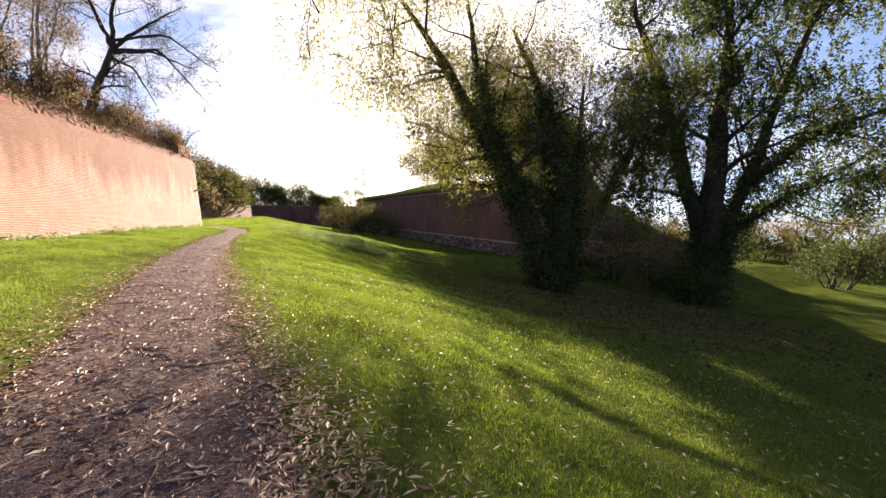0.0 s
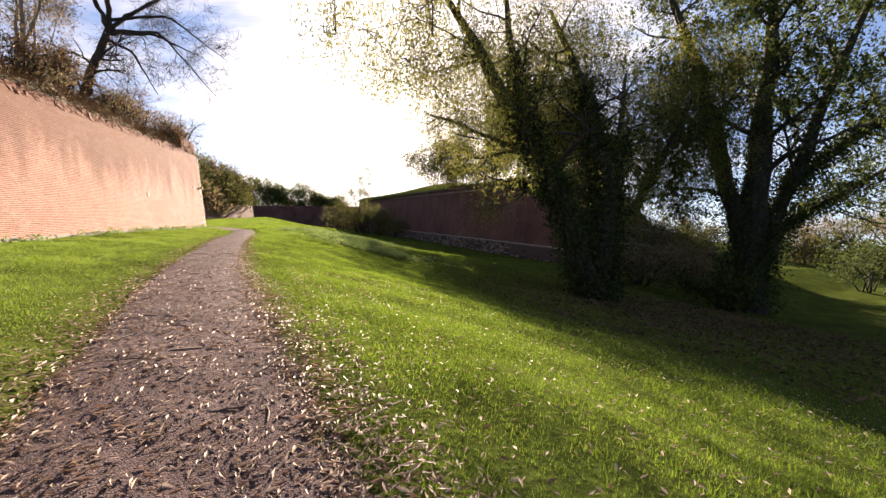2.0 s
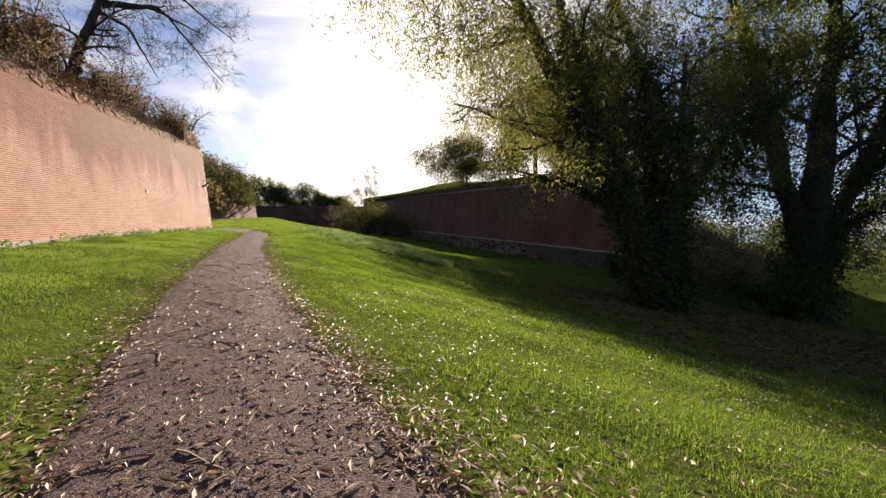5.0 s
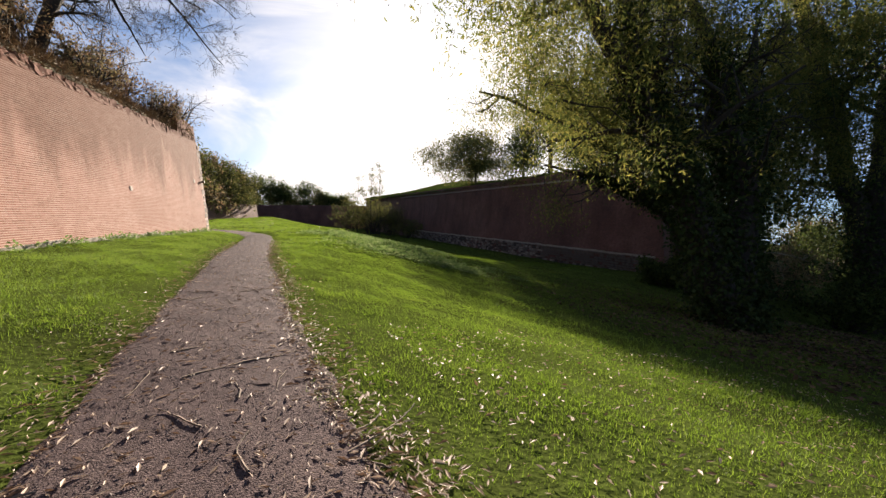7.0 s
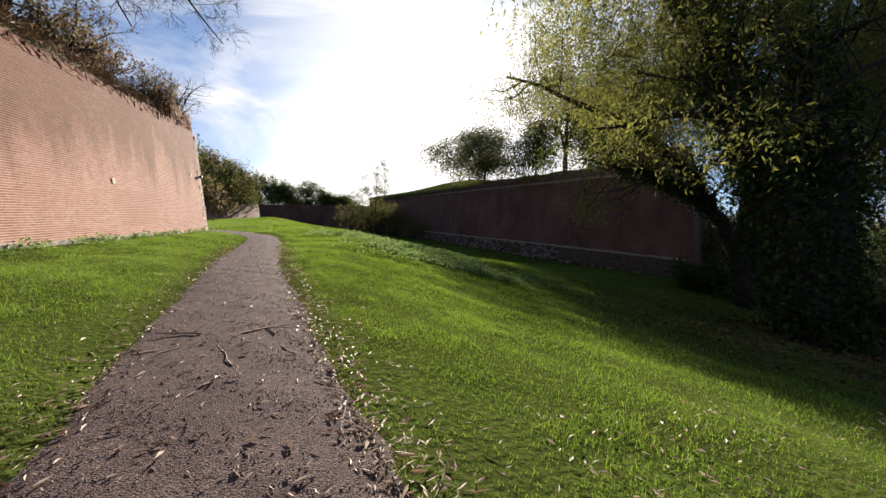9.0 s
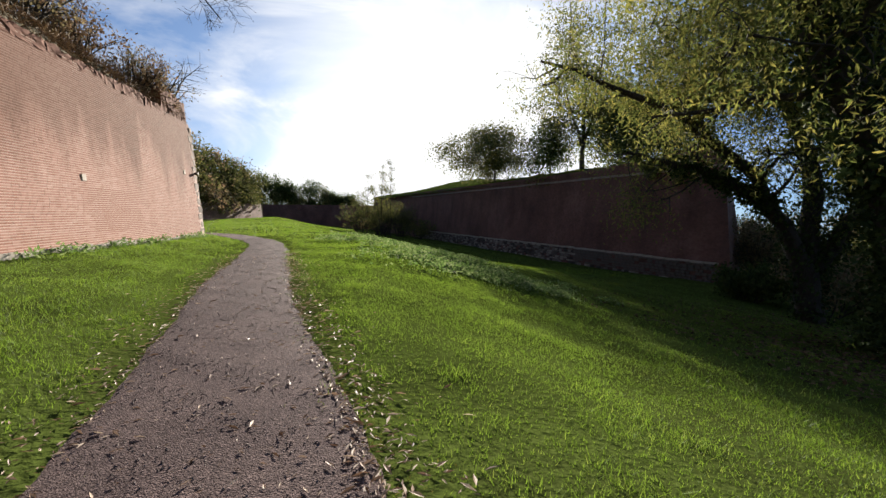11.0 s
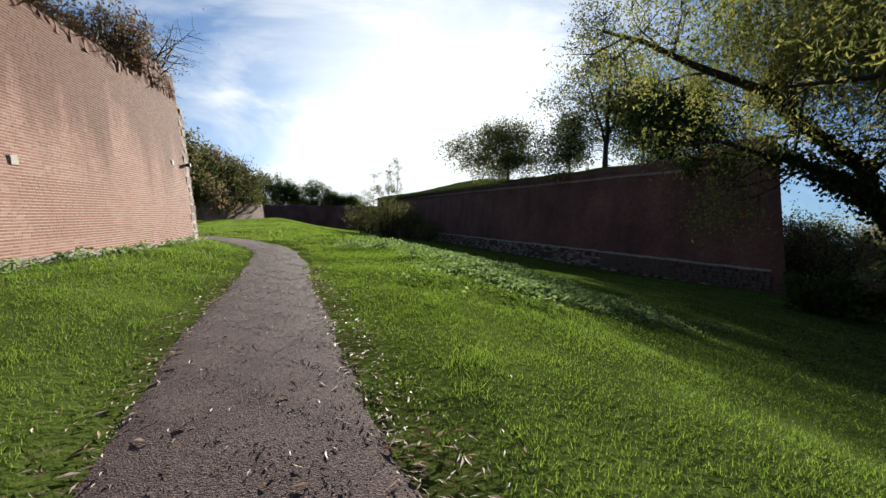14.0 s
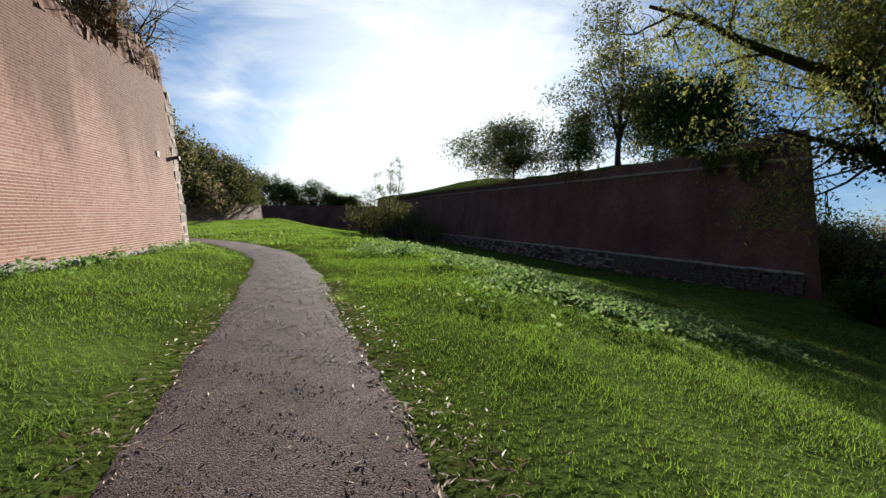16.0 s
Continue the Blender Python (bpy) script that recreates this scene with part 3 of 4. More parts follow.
# the shaded wall across the moat
RX, RY = 42.3, 36.6
wall_right = battered_wall("wall_right", [(RX + 1.5, 172), (RX + 0.3, 80), (RX + 0.15, 58), (RX + 0.06, 44.5), (RX + 0.03, 41), (RX, RY), (64, 47), (106, 71)], [7.2, 7.2, 7.25, 7.7, 8.6, 8.5, -0.5, -9.0], [-8.5] * 6 + [-9.5, -12], 0.10, 1.5, M_SHADEBRICK, "long dark red brick fortress wall in shade above the moat")
wall_far = battered_wall("wall_far", [(-6, 176), (46, 178)], [4.4, 4.4], [-6, -6], 0.08, 1.5, M_SHADEBRICK, "distant brick wall, darkened as in shade, closing the moat")
wall_far_left = battered_wall("wall_far_left", [(-16, 84), (2.2, 128), (-4, 176)], [3.0, 3.6, 3.6], [-3] * 3, 0.10, 6.0, M_SUNBRICK, "distant brick bastion half hidden by trees")

# ---- earth behind the walls ----
def left_bank_mesh():
    s = np.linspace(-6, 60, 90)
    w = np.array([0.0, 0.25, 0.8, 1.8, 3.5, 6, 12, 30])
    h = np.array([-0.1, 0.25, 0.7, 1.3, 1.9, 2.3, 2.6, 2.8])
    rows = []
    for a in s:
        for b, c in zip(w, h):
            p = left_face(max(a, 0.4), L_TOP - 0.1) + l_back * (b + 0.1) + l_along * min(0, a) * 0
            wob = 0.25 * math.sin(a * 1.3 + b) * min(1, b) + 0.15 * math.sin(a * 3.1)
            rows.append((p.x, p.y, L_TOP - 0.1 + c * min(1.0, 0.35 + a / 14) + wob * (c > 0)))
    i = np.arange(len(rows)).reshape(len(s), len(w))
    return raw_mesh("rampart_left", rows, np.stack([i[:-1, :-1], i[1:, :-1], i[1:, 1:], i[:-1, 1:]], -1).reshape(-1, 4), True)


tagged(part("rampart_left", left_bank_mesh(), M_EARTH), "earth rampart with dry brown scrub above the wall", "bank", kind="structure")


def right_bank_z(x, y):
    w = x - RX
    z = 6.6 + np.interp(w, [0.7, 1.2, 3.5, 14, 40, 80], [0, 0.2, 1.4, 2.4, 1.5, -4])
    z = z + 2.6 * np.exp(-(((y - 120) / 22) ** 2)) * np.clip((w - 4) / 14, 0, 1)
    edge = RY + 0.52 * w + 1.6
    z = z - np.clip((edge + 9 - y) * 0.34, 0, 14) * np.clip(w / 6, 0, 1)
    z = z - np.clip(w - 1.5, 0, 24) * 0.34 * np.clip((edge + 16 - y) / 10, 0, 1)
    z = np.where(y < edge, -9.0, z)
    return np.maximum(z, -9.0) + 0.12 * np.sin(x * 0.9) * np.sin(y * 0.7)


rxs = RX + np.array([0.75, 1.0, 1.5, 2.5, 4, 6, 9, 13, 18, 26, 40, 60, 90])
rys = np.linspace(RY + 0.8, 172, 130)
tagged(part("rampart_right", grid_mesh("rampart_right", rxs, rys, right_bank_z), M_SOIL), "grassy earth rampart on top of the fortress wall", "bank", kind="structure")

# ---- trees ----
def stem(*rows):
    """Stem points given as (across, height, depth, radius): across runs to the east-south-east, depth away from the path's start."""
    return [(a * VIEW_R[0] + d * VIEW_F[0], a * VIEW_R[1] + d * VIEW_F[1], h, r) for a, h, d, r in rows]


def scaled(k, stems):
    return [[tuple(v * k for v in row) for row in s] for s in stems]


def enlarged(k, masses):
    return tuple((*(v * k for v in m[:6]), *m[6:]) for m in masses)


def gz(x, y):
    return float(ground_z(x, y))


def rng_for(k):
    return np.random.default_rng(k)


# big willow by the slope, three stems leaning towards the path
grow_tree("willow_tree", (21.2, 18.4, gz(21.2, 18.4) - 0.1), [
    stem((0, 0, 0, 0.95), (-1.2, 3.2, 0.2, 0.7), (-2.6, 6.8, 0.3, 0.6), (-6.3, 13.2, 0.5, 0.4), (-10.2, 18.6, -0.5, 0.12)),
    stem((-2.6, 6.6, 0.3, 0.5), (-4.6, 11.5, 1.0, 0.36), (-5.9, 19.5, 1.5, 0.12)),
    stem((0.3, 0, 0.2, 0.8), (1.0, 7.0, 1.2, 0.55), (-0.2, 13.0, 2.2, 0.38), (-2.4, 18.5, 3.0, 0.12)),
    stem((0.5, 0.5, 0.5, 0.5), (2.0, 8.0, 2.5, 0.35), (3.2, 15.0, 4.0, 0.1))],
    rng_for(1), "large leaning willow with ivy on its stems and thin yellowing leaves", own_boughs=True, masses=((-12.6, 12.8, -5.6, 2.4, 1.2, 2.0, 12, 100), (-10, 13.6, -4, 2.8, 1.8, 2.5, 18, 110), (-14.3, 14.4, -6.4, 2.4, 1.2, 2, 10, 100), (-14.5, 19.0, -8, 4.0, 2.0, 4, 30, 110), (-8, 20, -3, 5, 2.5, 5, 50, 150), (-1, 19, 2, 5, 3, 4, 34, 120), (-10.5, 16.5, -5, 4.5, 3.5, 5, 60, 130), (-8, 12.5, -1, 4.0, 3.0, 4, 50, 150), (-4.5, 15.5, 1, 4, 4, 4, 60, 170), (0.5, 13.5, 3, 4, 5, 3, 34, 120), (-5.5, 8.2, -1.5, 2.4, 1.6, 2, 7, 110), (2.5, 7.5, 3, 2.5, 3, 2.5, 26, 150)), boughs=11, bough_length=5.0, twigs=7, twig_length=2.0, leaves=22, leaf_size=0.2, leaf_width=0.26, scatter=0.3, hang=1.6, droop=0.9, ivy=30000, ivy_reach=0.42, group="moat trees")

grow_tree("ivy_tree", (41.5, 19.6, gz(41.5, 19.6) - 0.5), scaled(1.42, [
    stem((0, 0, 0, 1.0), (-0.1, 4, 0, 0.75), (-0.2, 8.0, 0, 0.65), (0.5, 14.5, 0.5, 0.45), (0.9, 21, 1, 0.15)),
    stem((-0.2, 3.0, 0, 0.55), (-1.0, 7.0, 0.5, 0.5), (-3.4, 14.5, 1.0, 0.38), (-5.4, 21, 1.5, 0.12)),
    stem((0.3, 2.5, 0, 0.5), (1.0, 6.0, -0.4, 0.42), (2.2, 11.0, -0.8, 0.32), (4.6, 19, -1.5, 0.1)),
    stem((1.3, 8.0, -0.5, 0.3), (5.0, 11.2, -1.0, 0.2), (11.0, 13.5, -1.5, 0.08)),
    stem((0.6, 5.0, 0, 0.24), (4.0, 7.4, -0.5, 0.16), (9.5, 10.5, -1.0, 0.06))]),
    rng_for(2), "huge dark ivy-clad tree forking into several stems", own_boughs=True, masses=enlarged(1.42, ((-2, 20.5, 1, 6, 3, 3, 56, 170), (6, 20, -1, 6, 3, 3, 60, 170), (13, 15, -2, 4, 5, 3, 40, 150), (11, 8.5, -1.5, 3.5, 2.5, 2.5, 30, 120), (-4, 14, 1, 4, 5, 3, 56, 170), (0.5, 15.5, 0.5, 4, 5, 3, 60, 170), (5, 14, -1, 4.5, 5, 3, 50, 160), (10, 12.5, -1.5, 4, 4, 3, 40, 150), (6, 8, -1, 4.5, 2.4, 2.5, 34, 130), (-4, 8, 1, 2.4, 2, 2, 22, 120))), boughs=11, bough_length=7.0, twigs=7, twig_length=2.8, leaves=15, leaf_size=0.31, leaf_width=0.45, scatter=0.52, hang=0.8, droop=0.4, ivy=26000, ivy_reach=0.7, leaf=M_DARKLEAF, group="moat trees")

grow_tree("birch_tree", (23.2, 20.6, gz(23.2, 20.6) - 0.1), [
    stem((0, 0, 0, 0.22), (0.1, 5, 0, 0.17), (-0.4, 10, 0, 0.12), (-1.2, 15, 0.3, 0.05))],
    rng_for(3), "slender pale-barked tree with ivy standing in shade", bark=M_PALE_BARK, boughs=22, bough_length=3.6, twigs=7, twig_length=1.5, leaves=26, leaf_size=0.17, leaf_width=0.4, hang=0.6, ivy=5000, ivy_reach=0.7, leaf=M_DARKLEAF, group="moat trees", start=0.15)

grow_tree("leaning_willow", (29.5, 25.5, gz(29.5, 25.5) - 0.1), [
    stem((0.5, 0, 0, 0.65), (-0.8, 4.5, 0, 0.46), (-4.0, 9.0, 0.3, 0.32), (-8.7, 12.8, 0.8, 0.2), (-15.5, 15.0, 1.0, 0.07)),
    stem((0, 3.5, 0, 0.5), (0.6, 9, 1.0, 0.4), (-1.5, 15, 2.0, 0.28), (-3.5, 20, 3.0, 0.1)),
    stem((0.2, 3.0, 0, 0.45), (3.5, 9, -1.0, 0.35), (6.5, 16, -1.5, 0.1)),
    stem((-2.4, 6.8, 0.1, 0.3), (-6.5, 8.6, -0.4, 0.2), (-11, 9.6, -0.8, 0.07))],
    rng_for(4), "old willow with a long limb leaning over the moat", own_boughs=True, masses=((-14.0, 14.8, 0.9, 2.2, 1.0, 1.5, 8, 110), (-3, 17, 3, 4, 3, 3, 50, 150), (4, 13, 2, 4, 4, 3, 80, 170), (8, 13, -1, 4, 4, 3, 70, 170), (9, 18.5, 0, 4, 4, 3, 60, 170), (-6, 13.5, 1, 3, 2, 3, 36, 150), (-8.5, 19.5, 1, 6, 3.5, 4, 60, 150), (-1, 21, 2, 5, 3, 4, 60, 150), (6, 19, 0, 5, 4, 4, 60, 150), (-4, 12, -1, 4, 3, 3, 50, 150), (4, 8, -3, 4, 4, 3, 20, 120), (-11.5, 15.2, 0.5, 4.5, 1.6, 3, 18, 130), (-7, 15.5, 1.5, 4.5, 3.5, 3, 60, 210), (-1.5, 16, 2, 4.5, 4, 3, 60, 170), (4, 14, -1, 4, 5, 3, 60, 210), (-8.0, 10.2, -0.5, 3.2, 1.2, 2, 4, 100), (1, 8.5, 0, 4, 3, 3, 14, 120)), boughs=11, bough_length=4.6, twigs=7, twig_length=1.8, leaves=30, leaf_size=0.2, leaf_width=0.33, scatter=0.3, hang=1.5, droop=0.9, ivy=9000, ivy_reach=0.35, group="moat trees")

# trees on the fortress wall
def leafy_tree(name, place, height, wide, low, seed, leaf, label, clumps=50, per=60, size=0.26, scatter=0.5, group="", forks=True):
    """A broad-leaved tree: forking trunk and a crown of uneven clumps from the height low up to its top."""
    h = height
    stems = [stem((0, 0, 0, 0.022 * h), (0.1, h * 0.35, 0, 0.017 * h), (0.3, h * 0.7, 0.2, 0.01 * h), (0.2, h * 0.93, 0, 0.003 * h))]
    if forks:
        stems.append(stem((0.05, h * 0.2, 0, 0.012 * h), (wide * 0.14, h * 0.5, 0.3, 0.008 * h), (wide * 0.26, h * 0.8, 0.4, 0.003 * h)))
        stems.append(stem((0.05, h * 0.18, 0, 0.012 * h), (-wide * 0.15, h * 0.48, -0.3, 0.008 * h), (-wide * 0.28, h * 0.75, -0.4, 0.003 * h)))
    mid, half = (h + low) / 2, (h - low) / 2
    w = wide / 2
    q = rng_for(seed + 1000)
    masses = [(0, mid, 0, w * 0.9, half, w * 0.9, int(clumps * 0.5), per)]
    for _ in range(6):
        masses.append((q.normal() * w * 0.5, mid + q.normal() * half * 0.4, q.normal() * w * 0.5, w * 0.55, half * 0.5, w * 0.55, max(2, int(clumps * 0.1)), per))
    return grow_tree(name, place, stems, rng_for(seed), label, boughs=7, bough_length=wide * 0.3, twigs=5, twig_length=wide * 0.14, leaves=12, leaf_size=size, leaf_width=0.55, scatter=scatter, leaf=leaf, group=group, start=max(0.12, low / h), droop=0.1, masses=masses)


def rampart_tree(x, y, height, wide, low, seed, leaf, label, clumps=60, per=60):
    return leafy_tree("rampart_tree", (x, y, float(right_bank_z(np.array(x), np.array(y))) - 0.1), height, wide, low, seed, leaf, label, int(clumps * 1.3), int(per * 1.3), 0.36, 0.5, "rampart trees")


rampart_tree(45.6, 83.0, 11.0, 15.5, -1.0, 11, M_WOODLEAF, "round broad-leaved tree on top of the wall", 120, 95)
rampart_tree(46.5, 60.0, 17.5, 12.5, 2.5, 12, M_WOODLEAF, "tall thin-leaved tree on top of the wall", 90, 80)
rampart_tree(46.2, 67.0, 8.5, 6.5, 0.3, 13, M_DARKLEAF, "small dark tree on top of the wall", 45, 70)
rampart_tree(50.0, 53.5, 13.5, 13, 0.0, 14, M_DARKLEAF, "dark leafy tree on top of the wall", 80, 90)
rampart_tree(48.5, 47.5, 11.5, 11, -1.0, 15, M_DARKLEAF, "dark leafy tree near the wall's corner", 80, 90)
rampart_tree(57.0, 62.0, 14.0, 12, 2.0, 16, M_WOODLEAF, "leafy tree behind the wall", 60, 80)

# small pollard trees on the far meadow
for k, (x, y, h) in enumerate(((115, 43, 9.5), (109, 34.7, 9.0), (102, 27, 9.5), (128, 38, 10), (122, 52, 9))):
    z, g = gz(x, y), h / 4.2
    grow_tree("pollard_tree", (x, y, z - 0.05), scaled(g, [stem((0, 0, 0, 0.2), (0.05, 1.3, 0, 0.17), (0.1, 2.1, 0, 0.2))] + [stem((0.1, 2.0, 0, 0.08), (0.9 * math.sin(a), 3.1, 0.9 * math.cos(a), 0.05), (1.5 * math.sin(a), 4.2, 1.5 * math.cos(a), 0.02)) for a in (0.3, 2.0, 3.6, 5.2)]),
              rng_for(30 + k), "low pollard tree with a thick short trunk", boughs=5, bough_length=1.6 * g, twigs=5, twig_length=0.9 * g, leaves=16, leaf_size=0.34, scatter=0.45, leaf=M_AUTUMN, group="pollard trees", start=0.4)
# dark understorey between the trunks and the wall's corner
for k, (x, y, sx, sz) in enumerate(((37, 27, 5, 4.2), (39, 20, 6, 4.6), (33.5, 30, 4, 2.6), (45, 27, 6, 5.0), (62, 30, 9, 7), (70, 20, 10, 7), (75, 8, 10, 8), (58, 40, 8, 7), (66, -4, 10, 8), (52, 37.3, 7, 7.5), (59, 40.5, 7, 8))):
    shrub("moat_shrub", (x, y, gz(x, y)), (sx, sx, sz), rng_for(50 + k), "dense dark green shrub at the foot of the trees", M_DARKLEAF if k % 3 else M_AUTUMN, 5000, 0.26, 16, group="moat shrubs")

for k in range(14):
    r = rng_for(320 + k)
    a, d = radians(58 + 2.6 * k + r.normal()), 95 + 30 * r.random()
    x, y = d * math.sin(a), 20 + d * math.cos(a)
    leafy_tree("field_tree", (x, y, gz(x, y) - 0.2), 6.5 + 3 * r.random(), 9, -0.5, 320 + k, M_WOODLEAF if k % 2 else M_AUTUMN, "autumn tree in a far hedge beyond the moat", 45, 45, 0.5, 0.6, "far hedge", False)

# ---- the wall's overgrowth beside the path ----
def on_rampart(s, back):
    p = left_face(s, L_TOP) + l_back * back
    h = float(np.interp(back, [0.0, 0.25, 0.8, 1.8, 3.5, 6, 12, 30], [-0.1, 0.25, 0.7, 1.3, 1.9, 2.3, 2.6, 2.8])) * min(1.0, 0.35 + s / 14)
    return (p.x, p.y, L_TOP - 0.25 + h)


b = on_rampart(10.5, 2.0)
grow_tree("bare_tree", b, [
    [(0, 0, 0, 0.27), (0.5, 0.7, 2.4, 0.22), (1.0, 1.6, 4.6, 0.19)],
    [(1.0, 1.6, 4.6, 0.15), (1.1, 1.6, 7, 0.11), (1.9, 2.0, 11, 0.04)],
    [(1.0, 1.6, 4.6, 0.13), (2.2, 2.6, 6.4, 0.1), (4.6, 4.0, 9.0, 0.03)],
    [(1.0, 1.5, 4.3, 0.11), (2.8, 2.8, 5.2, 0.08), (5.4, 4.6, 4.8, 0.02)],
    [(0.9, 1.3, 4.0, 0.09), (2.0, 1.9, 3.6, 0.07), (2.9, 3.0, 1.6, 0.02)],
    [(1.0, 1.6, 4.6, 0.13), (0.2, 1.2, 7.0, 0.1), (-1.2, 0.6, 11.0, 0.03)],
    [(1.0, 1.6, 4.6, 0.12), (3.2, 3.6, 5.6, 0.08), (6.0, 6.2, 2.6, 0.02)],
    [(1.1, 1.7, 5.2, 0.1), (3.6, 3.2, 6.6, 0.07), (6.8, 5.6, 5.2, 0.02)]],
    rng_for(70), "bare leaning tree with spreading twigs above the wall", boughs=9, bough_length=2.8, twigs=8, twig_length=1.2, leaves=0, fine_twigs=6, own_boughs=True, start=0.25, rise=0.0, droop=0.0)
for k, (s, back, h) in enumerate(((14.0, 2.2, 7.0), (16.5, 3.5, 8.0), (19.0, 2.5, 7.5), (22.0, 4.5, 9.0), (13.0, 5.5, 7.0), (25.5, 3.0, 8.0), (29, 4, 9), (8.0, 5.5, 6.0), (15.2, 4.5, 7.5), (17.8, 1.6, 6.0), (20.5, 3.4, 8.0), (23.6, 1.8, 6.5), (12.2, 3.6, 5.5), (18.2, 6.0, 9.0))):
    b = on_rampart(s, back)
    grow_tree("sapling", b, [[(0, 0, 0, 0.11), (0.1, 0.1, h * 0.5, 0.07), (0.3, 0.2, h, 0.02)], [(0, 0, h * 0.15, 0.06), (0.5, 0.6, h * 0.5, 0.04), (1.0, 0.9, h * 0.85, 0.015)]],
              rng_for(80 + k), "thin half-bare sapling on the rampart", boughs=9, bough_length=h * 0.3, twigs=6, twig_length=0.9, leaves=16, leaf_size=0.12, scatter=0.25, leaf=M_AUTUMN, bark=M_PALE_BARK, fine_twigs=1, group="rampart saplings", start=0.2)
for k in range(34):
    r = rng_for(120 + k)
    s, back = 0.9 + k * 0.86 + r.random() * 0.6, 0.5 + 2.6 * r.random()
    hh = 1.3 + 1.6 * r.random()
    shrub("rampart_scrub", on_rampart(s, back), (2.4, 2.4, hh), r, "tangled brown scrub growing above the wall", M_AUTUMN if k % 2 == 0 else M_DRYGRASS, 800, 0.12, 12, group="rampart scrub")
shrub("corner_bush", on_rampart(0.9, 0.9), (2.0, 2.0, 3.2), rng_for(170), "bare twiggy bush at the wall's corner", M_AUTUMN, 240, 0.08, 16, bare=True)

r = rng_for(175)
n = 12000
s_at, w_at = 0.4 + 38 * r.random(n), 2.2 * r.random(n) ** 1.5
pts = np.array([on_rampart(a, w) for a, w in zip(s_at, w_at)])
pts[:, 2] += 0.22 + 0.3 * r.random(n)
tagged(part("dry_grass", leaf_mesh("dry_grass", pts, 0.34, r, 0.03, 0.1), M_DRYGRASS), "dry brown grass hanging over the wall's crest", "grass", kind="stuff")

# ---- distance ----
for k in range(20):
    r = rng_for(200 + k)
    f = k / 19
    x, y = -15 + 15.5 * f + r.normal() * 0.6, 86 + 41 * f + r.normal() * 1.0
    h = 15.5 - 5.5 * f + r.normal() * 1.2
    leafy_tree("woodland_tree", (x - 2.0, y + 0.9, 2.9), h - 1.2, 9 - 2 * f, -2.2 if k % 3 else -1.0, 200 + k, M_WOODLEAF if k % 4 else M_AUTUMN, "leafy autumn tree of a distant wood", 70, 32, 0.5, 0.6, "distant wood", False)
for k, (x, y, h, w) in enumerate(((1, 182, 13.5, 8), (7, 184, 13, 7), (12, 182, 10.5, 8), (20.5, 183, 11.5, 12), (-4, 186, 12, 9), (29, 186, 6.0, 8), (36, 184, 5.5, 8))):
    leafy_tree("distant_tree", (x, y, 3.2), h, w, 0.6, 240 + k, M_DARKLEAF, "distant tree above the far wall", 50, 40, 0.55, 0.6, "distant trees")
for k in range(15):
    r = rng_for(420 + k)
    x, y = -12 + 3.6 * k + r.normal() * 0.8, 181.5 + 4 * r.random()
    h = 8.2 - 0.09 * max(0, x) + 1.5 * r.normal()
    leafy_tree("distant_tree", (x, y, 2.2), max(4.5, h), 8, -0.5, 420 + k, M_WOODLEAF if k % 3 else M_DARKLEAF, "low dark tree of the wood above the far wall", 34, 34, 0.6, 0.6, "distant trees", False)
# pale saplings and scrub at the far foot of the shaded wall
for k, (x, y, h) in enumerate(((28.0, 106, 16.5), (31.0, 108, 18.5), (25.5, 110, 14.0))):
    grow_tree("slender_tree", (x, y, gz(x, y)), [stem((0, 0, 0, 0.12), (0.2, h * 0.5, 0, 0.08), (0.6, h, 0, 0.02)), stem((0, 0.2, 0, 0.1), (-0.8, h * 0.4, 0, 0.07), (-1.6, h * 0.75, 0, 0.02))], rng_for(260 + k), "slender thin-leaved tree at the foot of the wall", boughs=14, bough_length=2.0, twigs=5, twig_length=0.8, leaves=9, leaf_size=0.3, leaf_width=0.5, scatter=0.3, leaf=M_WOODLEAF, group="slender trees", start=0.2, rise=0.08)
for k, (x, y, sx, sz) in enumerate(((24, 112, 7, 8.5), (29, 109, 8, 9), (35, 112, 8, 9), (37, 104, 6, 5.5), (33, 118, 9, 11), (38, 120, 8, 9))):
    shrub("thicket", (x, y, gz(x, y)), (sx, sx, sz), rng_for(280 + k), "thicket at the far end of the moat", M_WOODLEAF, 1700, 0.36, 14, group="moat thickets")
# ivy curtain hanging over the shaded wall
r = rng_for(300)
ivy_pts = np.stack([RX - 0.4 + 0.5 * r.random(9000), 39.5 + 7 * r.random(9000), 7.4 - 4.2 * r.random(9000) ** 1.6], 1)
ivy_pts[:, 0] += 0.08 * (ivy_pts[:, 2] - 7)
keep = ivy_pts[:, 2] > 7.2 - 3.6 * (0.5 + 0.5 * np.sin(ivy_pts[:, 1] * 1.7)) * np.exp(-(((ivy_pts[:, 1] - 43.0) / 2.8) ** 2))
tagged(part("hanging_ivy", leaf_mesh("hanging_ivy", ivy_pts[keep], 0.26, r, 0.5, 0.8), M_WOODLEAF), "ivy and willow scrub hanging over the shaded wall", "ivy", kind="stuff")

# ---- grass, leaves, grit ----
def path_surface(x, y):
    c = np.clip((x - path_right(y)) / path_wide(y) + 1, 0, 1)
    return ground_z(x, y, False) + 0.012 + 0.03 * np.sin(np.pi * c) + 0.006 * np.sin(x * 9 + y * 7)


